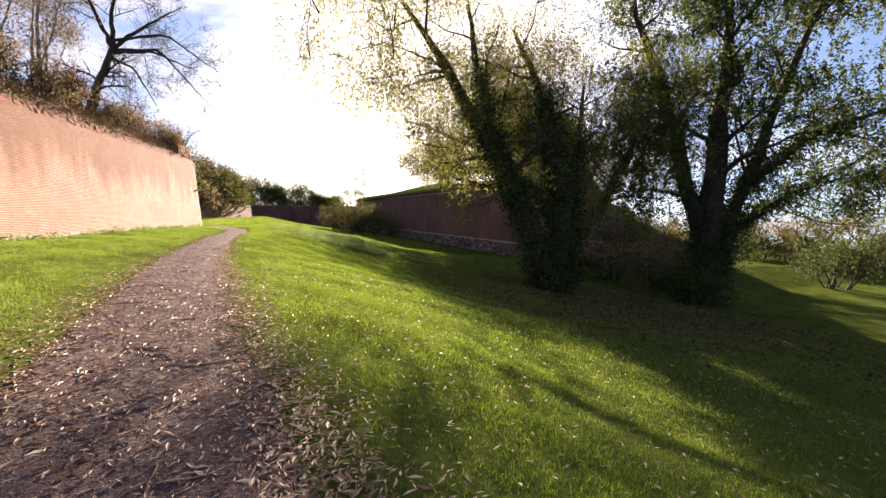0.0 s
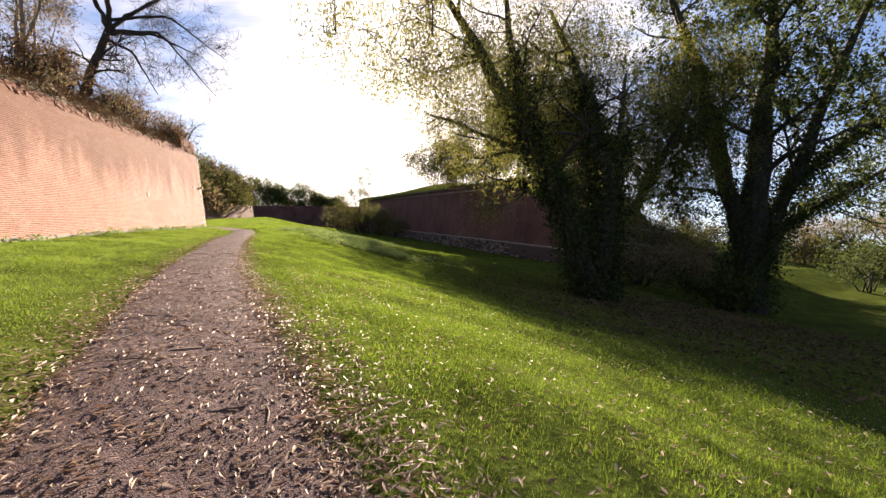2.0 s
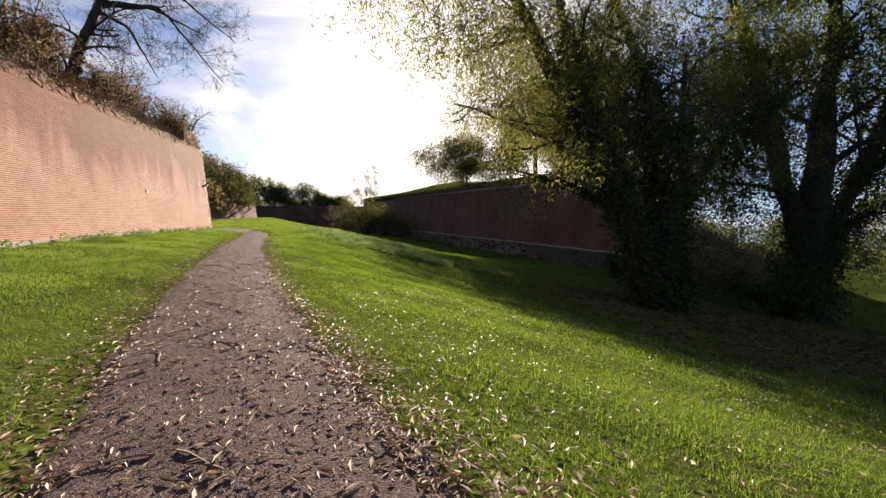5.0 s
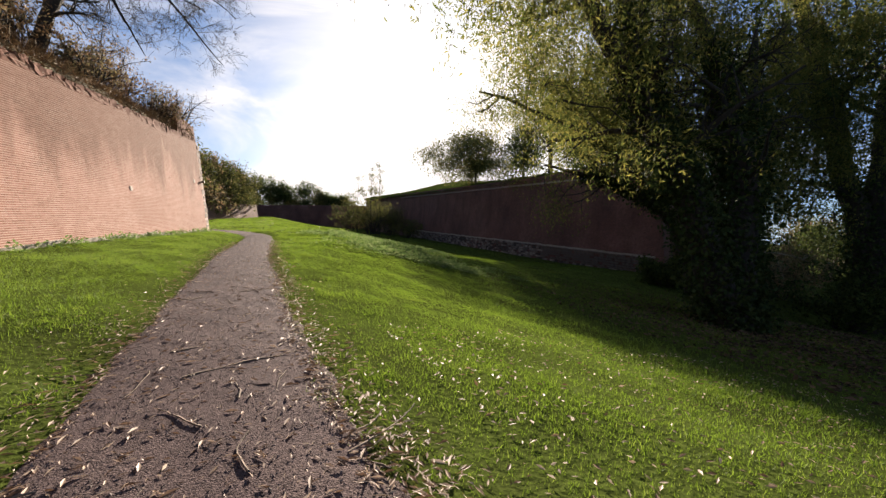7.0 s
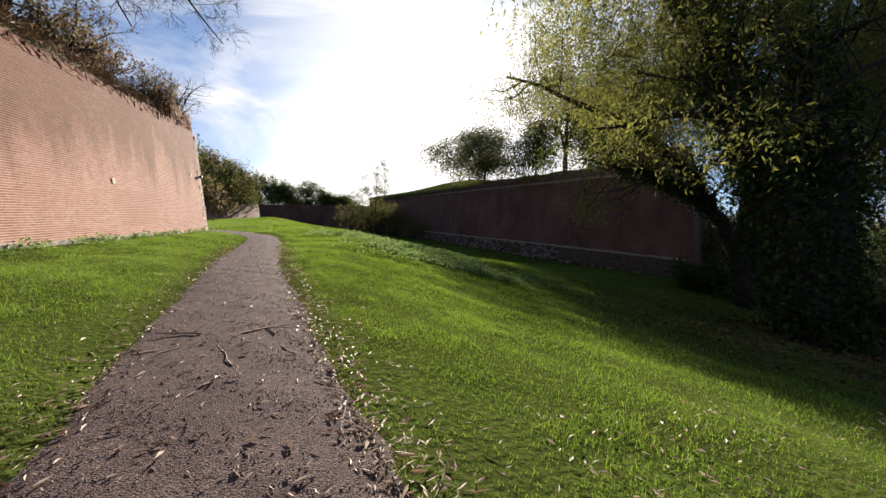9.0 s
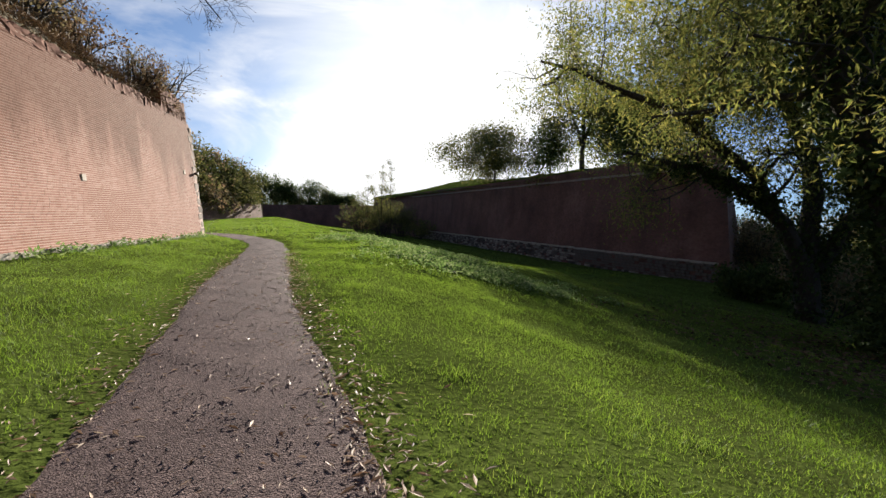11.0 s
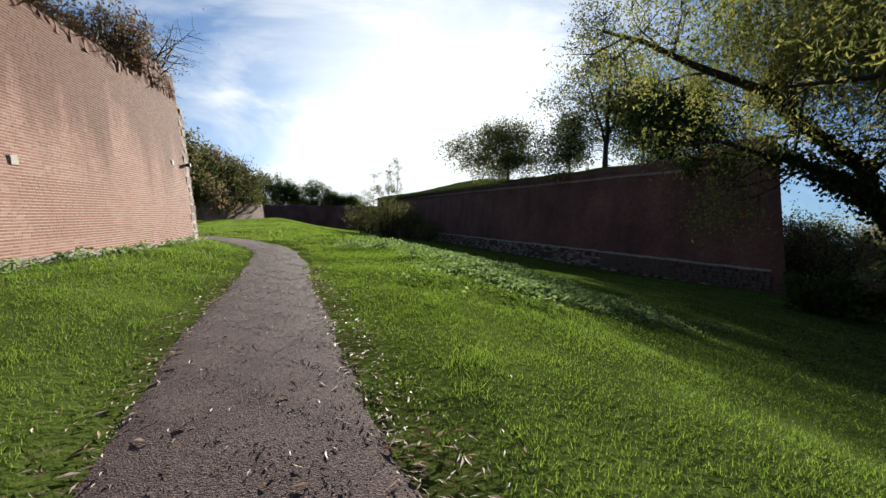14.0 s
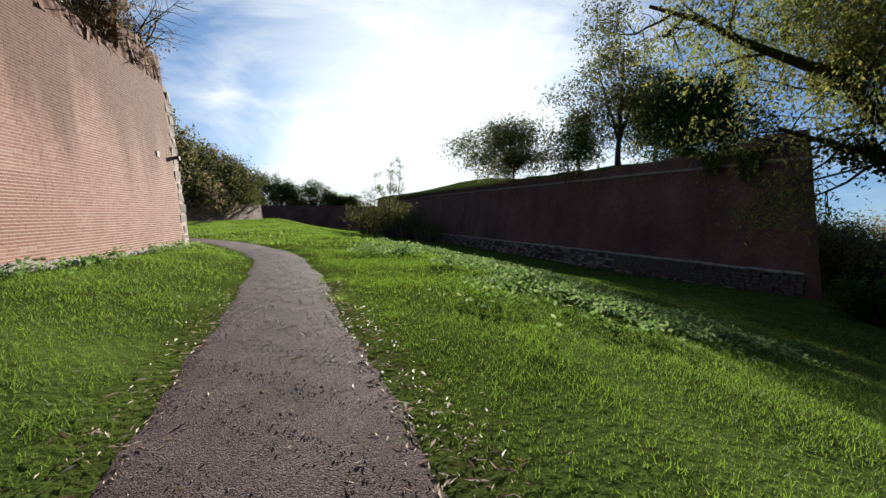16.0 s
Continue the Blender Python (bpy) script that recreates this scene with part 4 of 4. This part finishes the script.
def blades(name, x, y, height, width, rng, lean=0.5):
    n = len(x)
    z = ground_z(x, y) - 0.01
    a = rng.random(n) * 2 * np.pi
    h = height * (0.5 + rng.random(n))
    w = width * (0.7 + 0.6 * rng.random(n))
    l = lean * h * rng.random(n)
    b = rng.random(n) * 2 * np.pi
    dx, dy = np.cos(a) * w * 0.5, np.sin(a) * w * 0.5
    lx, ly = np.cos(b) * l, np.sin(b) * l
    v = np.empty((n, 3, 3))
    v[:, 0] = np.stack([x - dx, y - dy, z], 1)
    v[:, 1] = np.stack([x + dx, y + dy, z], 1)
    v[:, 2] = np.stack([x + lx, y + ly, z + h * (1 - 0.2 * lean)], 1)
    return raw_mesh(name, v.reshape(-1, 3), np.arange(3 * n).reshape(-1, 3))


def off_path(x, y, margin):
    u = x - path_right(y)
    wob = 0.12 * np.sin(y * 3.1) + 0.1 * np.sin(y * 7.3 + x) + np.abs(np.random.default_rng(5).normal(size=np.shape(x))) * 0.13 * np.sign(u)
    return (u > margin + wob) | (u < -path_wide(y) - margin + wob)


def patchy(x, y):
    return 0.5 + 0.5 * np.sin(x * 1.1 + 1.7 * np.sin(y * 0.6)) * np.sin(y * 0.9 + 1.3 * np.sin(x * 0.7))


def in_front_of_wall(x, y):
    return x > LB.x + (y - LB.y) * (l_along.x / l_along.y) + 0.05


r = rng_for(400)


def clumps(x, y):
    """Uneven growth of the turf, 0 to 1, in clumps of a hand's to a stride's breadth."""
    a = patchy(x * 3.1 + 2, y * 2.7)
    b = patchy(x * 7.3 + 1.9 * np.sin(y * 1.7), y * 6.1 + 5)
    c = patchy(x * 15.1, y * 13.7 + 2 * np.sin(x * 2.3))
    return np.clip(0.3 * patchy(x, y) + 0.3 * a + 0.25 * b + 0.2 * c, 0, 1)


n = 1250000
x, y = -7 + 17 * r.random(n), -1 + 37 * r.random(n) ** 1.15
d = np.abs(x - path_right(y) + 1)
thin = 0.42 + 0.58 * np.clip((clumps(x, y) - 0.18) * 2.4, 0, 1)
ok = off_path(x, y, 0.03) & in_front_of_wall(x, y) & (r.random(n) < np.clip(1.35 - d / 7.5, 0.25, 1) * thin)
x, y = x[ok], y[ok]
g = clumps(x, y)
wide = 0.0050 + 0.0011 * np.clip(np.abs(x - path_right(y) + 1), 0, 6)
tall = (0.022 + 0.045 * g ** 1.5) * (0.6 + 0.9 * r.random(len(x)) ** 2) + 0.006 * np.clip(np.abs(x - path_right(y) + 1) - 1.3, 0, 1)
tagged(part("grass_near", blades("grass_near", x, y, tall, wide, r, 0.75), M_GRASS), "short green grass beside the path", "grass", kind="stuff")
n = 400000
x, y = -10 + 50 * r.random(n), -4 + 90 * r.random(n) ** 1.2
ok = off_path(x, y, 0.1) & (in_front_of_wall(x, y) | (y > 40)) & (x < 41) & ((x > 7.5) | (y > 27)) & (r.random(n) < np.clip(1.3 - x / 35, 0.25, 1))
x, y = x[ok], y[ok]
g = clumps(x * 0.6, y * 0.6)
tagged(part("grass_far", blades("grass_far", x, y, (0.045 + 0.06 * g) * (0.6 + 0.8 * r.random(len(x))), 0.026, r, 1.0), M_GRASS), "green meadow grass down the moat's slope", "grass", kind="stuff")
n = 60000
x, y = -22 + 60 * r.random(n), 40 + 105 * r.random(n) ** 1.2
ok = off_path(x, y, 0.2) & ((x > -1.5 - (y - 39) * 1.15) | (y > 60))
x, y = x[ok], y[ok]
tagged(part("grass_distant", blades("grass_distant", x, y, 0.10 + 0.10 * clumps(x * 0.3, y * 0.3), 0.07, r, 1.0), M_GRASS), "sunlit green grass on the far meadow", "grass", kind="stuff")
# trodden yellowish grass where the lawn meets the path
n = 42000
y = -1.5 + 34 * r.random(n) ** 1.2
side = r.random(n) < 0.5
x = np.where(side, path_right(y) + 0.16 * r.normal(size=n) + 0.05, path_right(y) - path_wide(y) - 0.05 + 0.16 * r.normal(size=n))
ok = patchy(x * 4, y * 2.1) * 0.6 + 0.4 > r.random(n)
x, y = x[ok], y[ok]
tagged(part("trodden_grass", blades("trodden_grass", x, y, np.full(len(x), 0.028), 0.006, r, 1.8), M_FRINGE), "trodden yellowish grass along the path's edges", "grass", kind="stuff")
# coarse darker tufts standing in the lawn
m = 420
tx, ty = -6 + 19 * r.random(m), -1 + 38 * r.random(m)
k = r.integers(0, m, 46000)
x, y = tx[k] + r.normal(size=46000) * 0.13, ty[k] + r.normal(size=46000) * 0.13
ok = off_path(x, y, 0.08) & in_front_of_wall(x, y)
x, y = x[ok], y[ok]
tagged(part("grass_tufts", blades("grass_tufts", x, y, np.full(len(x), 0.10), 0.0065, r, 1.0), M_GRASS), "coarse grass tufts standing in the lawn", "grass", kind="stuff")
# nettles and herbs on the slope, in bushy clumps
m = 900
cx, cy = 4 + 17 * r.random(m), 25.5 + 34 * r.random(m)
ok = np.exp(-(((cx - 8.8 - (cy - 30) * 0.24) / 3.6) ** 2)) * (0.45 + 0.55 * patchy(cx * 1.3, cy * 1.3)) > r.random(m) * 0.8
cx, cy = cx[ok], cy[ok]
wide = 0.22 + 0.28 * r.random(len(cx))
k = r.integers(0, len(cx), 50000)
q = r.normal(size=(50000, 2))
x, y = cx[k] + q[:, 0] * wide[k], cy[k] + q[:, 1] * wide[k]
dome = np.exp(-0.5 * (q ** 2).sum(1))
p = np.stack([x, y, ground_z(x, y) + 0.04 + (0.08 + 0.26 * wide[k] / 0.5 * dome) * np.sqrt(r.random(len(x)))], 1)
tagged(part("nettles", leaf_mesh("nettles", p, 0.10, r, 0.55, 0.1, 0.5), M_HERB), "grey-green nettles and herbs on the slope", "herbs", kind="stuff")
n = 2000
y = 17 + 22 * r.random(n)
x = LB.x + (y - LB.y) * (l_along.x / l_along.y) + 0.12 + np.abs(r.normal(size=n)) * 0.25
ok = patchy(y * 2.3, y * 1.7) > 0.35
x, y = x[ok], y[ok]
tagged(part("wall_weeds", leaf_mesh("wall_weeds", np.stack([x, y, ground_z(x, y) + 0.02 + 0.22 * r.random(len(x)) ** 1.5], 1), 0.11, r, 0.5, 0.0, 0.3), M_HERB), "weeds along the foot of the brick wall", "weeds", kind="stuff")
# fallen willow leaves, thick where the path begins, thinner further on
n = 66000
y = -2.5 + 32 * r.random(n) ** 1.35
w = path_wide(y)
u = np.where(r.random(n) < 0.55, -w * r.random(n), np.where(r.random(n) < 0.65, np.abs(r.normal(size=n)) * 0.36 - 0.2, -w - np.abs(r.normal(size=n)) * 0.36 + 0.15))
thick = np.interp(y, [0, 6, 10, 14, 20, 26], [1.0, 0.85, 0.45, 0.22, 0.09, 0.05]) * np.where(np.abs(u + w / 2) < 0.7, 0.6, 1.0) + np.where((np.abs(u - 0.12) < 0.22) | (np.abs(u + w + 0.1) < 0.2), 0.25, 0)
ok = r.random(n) < thick
y, u, w = y[ok], u[ok], w[ok]
x = path_right(y) + u
on = (u < 0) & (u > -w)
z = np.where(on, path_surface(x, y) + 0.008, ground_z(x, y) + 0.03 + 0.045 * r.random(len(x)))
big = r.random(len(x)) < 0.3
for name, pick, length in (("fallen_leaves", big, 0.085), ("shrivelled_leaves", ~big, 0.05)):
    tagged(part(name, leaf_mesh(name, np.stack([x, y, z], 1)[pick], length, r, 0.24, 0.0, 0.95, lie=True), M_DEADLEAF), "pale fallen willow leaves scattered on path and grass" if name == "fallen_leaves" else "small shrivelled brown leaves on path and grass", "leaves", kind="stuff")
n = 3600
x, y = 3 + 9 * r.random(n) ** 1.6, -2 + 16 * r.random(n)
tagged(part("leaf_litter", leaf_mesh("leaf_litter", np.stack([x, y, ground_z(x, y) + 0.035 + 0.05 * r.random(n)], 1), 0.06, r, 0.35, 0.0, 0.85, lie=True), M_DEADLEAF), "brown leaf litter caught in the grass", "leaves", kind="stuff")
# dark brown litter added under the big trees to deepen their shade
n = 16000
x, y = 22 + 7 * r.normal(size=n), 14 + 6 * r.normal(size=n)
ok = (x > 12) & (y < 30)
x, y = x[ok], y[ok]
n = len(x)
tagged(part("shade_litter", leaf_mesh("shade_litter", np.stack([x, y, ground_z(x, y) + 0.03 + 0.06 * r.random(n)], 1), 0.15, r, 0.5, 0.0, 0.85, lie=True), M_SHADEDARKLITTER), "dull brown leaf litter, darkened to deepen the shade under the big trees", "leaves", kind="stuff")
# grit of the path: small three-sided stones
n = 32000
y = -1.5 + 40 * r.random(n) ** 1.4
x = path_right(y) - path_wide(y) * (0.01 + 0.98 * r.random(n))
size = 0.005 + 0.008 * r.random(n) ** 2
turned = r.random(n) * 6.283
v = np.empty((n, 4, 3))
for c in range(3):
    v[:, c] = np.stack([x + size * np.cos(turned + 2.1 * c), y + size * np.sin(turned + 2.1 * c), path_surface(x, y) - 0.001], 1)
v[:, 3] = np.stack([x + 0.3 * size * np.cos(turned), y + 0.3 * size * np.sin(turned), path_surface(x, y) + size * (0.35 + 0.4 * r.random(n))], 1)
k = np.arange(n)[:, None] * 4
f = np.stack([np.concatenate([k + a, k + b, k + 3], 1) for a, b in ((0, 1), (1, 2), (2, 0))], 1).reshape(-1, 3)
tagged(part("path_grit", raw_mesh("path_grit", v.reshape(-1, 3), f), M_GRAVEL), "loose cinder grit on the path", "grit", kind="stuff")
# sticks lying on the path and its edges
for k in range(80):
    q = rng_for(500 + k)
    y0 = -0.5 + 17 * q.random() ** 1.3
    u0 = -float(path_wide(y0)) * q.random() + (0.5 * q.random() if k % 4 == 0 else 0)
    x0 = float(path_right(y0)) + u0
    a, ln = q.random() * 6.28, 0.25 + 0.5 * q.random()
    pts = wander((0, 0, 0), (math.cos(a), math.sin(a), 0), ln, q, 0.3, 0.0, 7)
    pts[:, 2] = 0.004 * np.sin(np.arange(8)) + 0.006
    zb = float(path_surface(x0, y0))
    tw = part("stick", tube_mesh("stick", [(pts + np.array([x0, y0, zb]), np.linspace(0.008, 0.004, 8))], 5), M_TWIG)
    tagged(tw, "thin crooked dead stick lying on the path", "stick", "sticks on the path")

# ---- masonry of the near wall ----
COURSE, BRICK_L, BRICK_GAP = 0.066, 0.22, 0.018
L_FAR = 23.0


def brick_box(l, h, d, rng, chip=0.003):
    """Eight corners and five faces of a worn brick: x along, y out of the wall, z up."""
    v = np.array([(0, 0, 0), (l, 0, 0), (l, 0, h), (0, 0, h), (chip, d, chip), (l - chip, d, chip), (l - chip, d, h - chip), (chip, d, h - chip)])
    return v


B_FACES = np.array([(4, 5, 6, 7), (0, 1, 5, 4), (1, 2, 6, 5), (2, 3, 7, 6), (3, 0, 4, 7)])
axis_s, axis_o, axis_z = np.array(-l_along), np.array(-l_back), np.array((l_back * L_BATTER + Vector((0, 0, 1))).normalized())
rb = rng_for(600)
bv, bf, count = [], [], 0
near_bricks = []
row = 0
z = 0.0
while z < L_TOP - 0.3:
    s = 0.55 - BRICK_L * rb.random()
    while s < L_FAR:
        l = BRICK_L if row % 2 == 0 else (BRICK_L if rb.random() < 0.8 else BRICK_L * 0.5)
        worn = rb.random()
        deep = 0.0098 + 0.0012 * rb.random() - (0.0012 if worn < 0.05 else 0)
        v = brick_box(l - 0.004, COURSE - BRICK_GAP, deep, rb)
        o = np.array(left_face(s, z, -0.008))
        w = o + v[:, :1] * axis_s + v[:, 1:2] * axis_o + v[:, 2:3] * axis_z
        if 6.2 < s < 9.0 and 0.85 < z < 2.2 and len(near_bricks) < 300:
            near_bricks.append((w, o))
        else:
            bv.append(w)
            bf.append(B_FACES + 8 * count)
            count += 1
        s += l
    z += COURSE
    row += 1
tagged(part("brickwork", raw_mesh("brickwork", np.concatenate(bv), np.concatenate(bf)), M_BRICK, wall_left), kind="stuff")
shapes = [raw_mesh("brick", brick_box(BRICK_L - 0.004, COURSE - BRICK_GAP, 0.0104, rb), B_FACES) for _ in range(6)]
turn = Matrix((( axis_s[0], axis_o[0], axis_z[0], 0), (axis_s[1], axis_o[1], axis_z[1], 0), (axis_s[2], axis_o[2], axis_z[2], 0), (0, 0, 0, 1)))
for me in shapes:
    me.materials.append(M_BRICK)
for k, (w, o) in enumerate(near_bricks):
    ob = part("brick", shapes[k % 6], None, wall_left)
    ob.matrix_basis = Matrix.Translation(o) @ turn

# stone quoins up the corner, long and short by turns
z, k = -0.2, 0
while z < L_TOP - 0.5:
    q = rng_for(700 + k)
    h = 0.34 + 0.14 * q.random()
    l = (0.46 if k % 2 else 0.34) + 0.14 * q.random()
    bm = bmesh.new()
    bmesh.ops.create_cube(bm, size=1.0)
    bmesh.ops.scale(bm, vec=(l, 0.36, h - 0.02), verts=bm.verts)
    bmesh.ops.bevel(bm, geom=bm.edges[:], offset=0.025, segments=2, affect="EDGES")
    for v in bm.verts:
        v.co += Vector(q.normal(size=3)) * 0.014
    st = part("quoin", bm, M_QUOIN, wall_left, "pale weathered corner stone")
    c = left_face(l / 2 - 0.03, z + h / 2, -0.170)
    st.matrix_basis = Matrix.Translation(c) @ turn
    z += h
    k += 1
# broken crest of the wall: stepped top with a taller pier at the corner
for k in range(44):
    q = rng_for(760 + k)
    s0 = 0.5 + k * 0.52
    hh = (1.0 - 0.12 * abs(s0 - 1.6) if s0 < 2.6 else 0.04 + 0.12 * q.random())
    bm = bmesh.new()
    bmesh.ops.create_cube(bm, size=1.0)
    bmesh.ops.scale(bm, vec=(0.5, 0.5, hh + 0.25), verts=bm.verts)
    bmesh.ops.subdivide_edges(bm, edges=bm.edges[:], cuts=2, use_grid_fill=True)
    for v in bm.verts:
        v.co += Vector(q.normal(size=3)) * 0.014
    cp = part("coping_block", bm, M_BRICK, wall_left)
    cp.matrix_basis = Matrix.Translation(left_face(s0 + 0.25, L_TOP - 0.3 + hh / 2, -0.25 + 0.012 * q.random())) @ turn
# iron bracket and a pale plate on the wall near its corner
bm = bmesh.new()
bmesh.ops.create_cone(bm, cap_ends=True, segments=10, radius1=0.075, radius2=0.06, depth=0.2)
bmesh.ops.rotate(bm, verts=bm.verts, matrix=Matrix.Rotation(radians(90), 3, "X"))
br = part("iron_bracket", bm, M_IRON)
br.matrix_basis = Matrix.Translation(left_face(0.3, 3.45, 0.07)) @ turn
tagged(br, "short rusty iron bracket on the wall's corner", "bracket")
for s0, z0 in ((1.6, 3.4), (9.2, 2.5)):
    bm = bmesh.new()
    bmesh.ops.create_cube(bm, size=1.0)
    bmesh.ops.scale(bm, vec=(0.2, 0.02, 0.2), verts=bm.verts)
    bmesh.ops.bevel(bm, geom=bm.edges[:], offset=0.008, segments=1, affect="EDGES")
    pl = part("wall_plate", bm, M_PLATE)
    pl.matrix_basis = Matrix.Translation(left_face(s0, z0, 0.012)) @ turn
    tagged(pl, "small pale square plate fixed to the brick wall", "plate", "wall plates")

# rubble plinth of the shaded wall, with a ledge on top
rs = rng_for(800)
big = [raw_mesh("stone", np.array([(0, 0, 0), (1, 0, 0), (1, 0, 1), (0, 0, 1), (0.08, 1, 0.1), (0.92, 1, 0.06), (0.9, 1, 0.9), (0.1, 1, 0.93)]) + rs.normal(size=(8, 3)) * 0.03, B_FACES) for _ in range(8)]
for me in big:
    me.materials.append(M_RUBBLE)
sv, sf, count, singles = [], [], 0, 0
unit = np.array([(0, 0, 0), (1, 0, 0), (1, 0, 1), (0, 0, 1), (0.08, 1, 0.1), (0.92, 1, 0.06), (0.9, 1, 0.9), (0.1, 1, 0.93)])
z = -6.6
while z < -3.75:
    h = 0.26 + 0.14 * rs.random()
    y0 = RY + 0.3
    while y0 < 120:
        l = 0.35 + 0.45 * rs.random()
        xf = RX + 0.10 * z - 0.02 + (y0 - RY) * 0.3 / 43.4
        if rs.random() > 0.13:
            size = np.array([l - 0.05, 0.10 + 0.12 * rs.random(), h - 0.05])
            if y0 < 56 and z > -5.9 and singles < 300:
                ob = part("stone", big[singles % 8], None, wall_right)
                ob.matrix_basis = Matrix.Translation((xf, y0, z)) @ Matrix(((0, -1, 0, 0), (1, 0, 0, 0), (0, 0, 1, 0), (0, 0, 0, 1))) @ Matrix.Diagonal((*size, 1))
                singles += 1
            else:
                v = (unit + rs.normal(size=(8, 3)) * 0.03) * size
                sv.append(np.stack([xf - v[:, 1], y0 + v[:, 0], z + v[:, 2]], 1))
                sf.append(B_FACES + 8 * count)
                count += 1
        y0 += l
    z += h
tagged(part("rubble_plinth", raw_mesh("rubble_plinth", np.concatenate(sv), np.concatenate(sf)), M_RUBBLE, wall_right), kind="stuff")
# projecting string course near the wall's top
for k in range(44):
    y0 = RY + 0.5 + k * 2.0
    bm = bmesh.new()
    bmesh.ops.create_cube(bm, size=1.0)
    bmesh.ops.scale(bm, vec=(0.34, 1.97, 0.28), verts=bm.verts)
    bmesh.ops.bevel(bm, geom=bm.edges[:], offset=0.06, segments=2, affect="EDGES")
    cs = part("string_course_stone", bm, M_RUBBLE, wall_right)
    cs.matrix_basis = Matrix.Translation((RX + 0.62 + (y0 - RY) * 0.3 / 43.4, y0 + 1, 6.1 + 0.02 * math.sin(k)))

# pale ledge on top of the plinth, and the low footing under the sunlit wall
for k in range(60):
    q = rng_for(900 + k)
    y0 = RY + 0.4 + k * 1.4
    bm = bmesh.new()
    bmesh.ops.create_cube(bm, size=1.0)
    bmesh.ops.scale(bm, vec=(0.42, 1.36, 0.2 + 0.05 * q.random()), verts=bm.verts)
    bmesh.ops.bevel(bm, geom=bm.edges[:], offset=0.05, segments=2, affect="EDGES")
    # the pale stone colour paints in the highlight along the ledge
    ls = part("ledge_stone", bm, M_STONE, wall_right)
    ls.matrix_basis = Matrix.Translation((RX - 0.38 + (y0 - RY) * 0.3 / 43.4 - 0.05 * q.random(), y0 + 0.7, -3.62 + 0.03 * q.normal()))
for k in range(26):
    q = rng_for(980 + k)
    bm = bmesh.new()
    bmesh.ops.create_cube(bm, size=1.0)
    bmesh.ops.scale(bm, vec=(0.88, 0.14, 0.7), verts=bm.verts)
    bmesh.ops.bevel(bm, geom=bm.edges[:], offset=0.03, segments=2, affect="EDGES")
    s0 = 0.4 + k * 0.9
    p = left_face(s0 + 0.45, 0.0, 0.03)
    fs = part("footing_stone", bm, M_STONE, wall_left)
    fs.matrix_basis = Matrix.Translation((p.x, p.y, float(ground_z(p.x + 0.1, p.y)) - 0.24 + 0.03 * q.normal())) @ turn
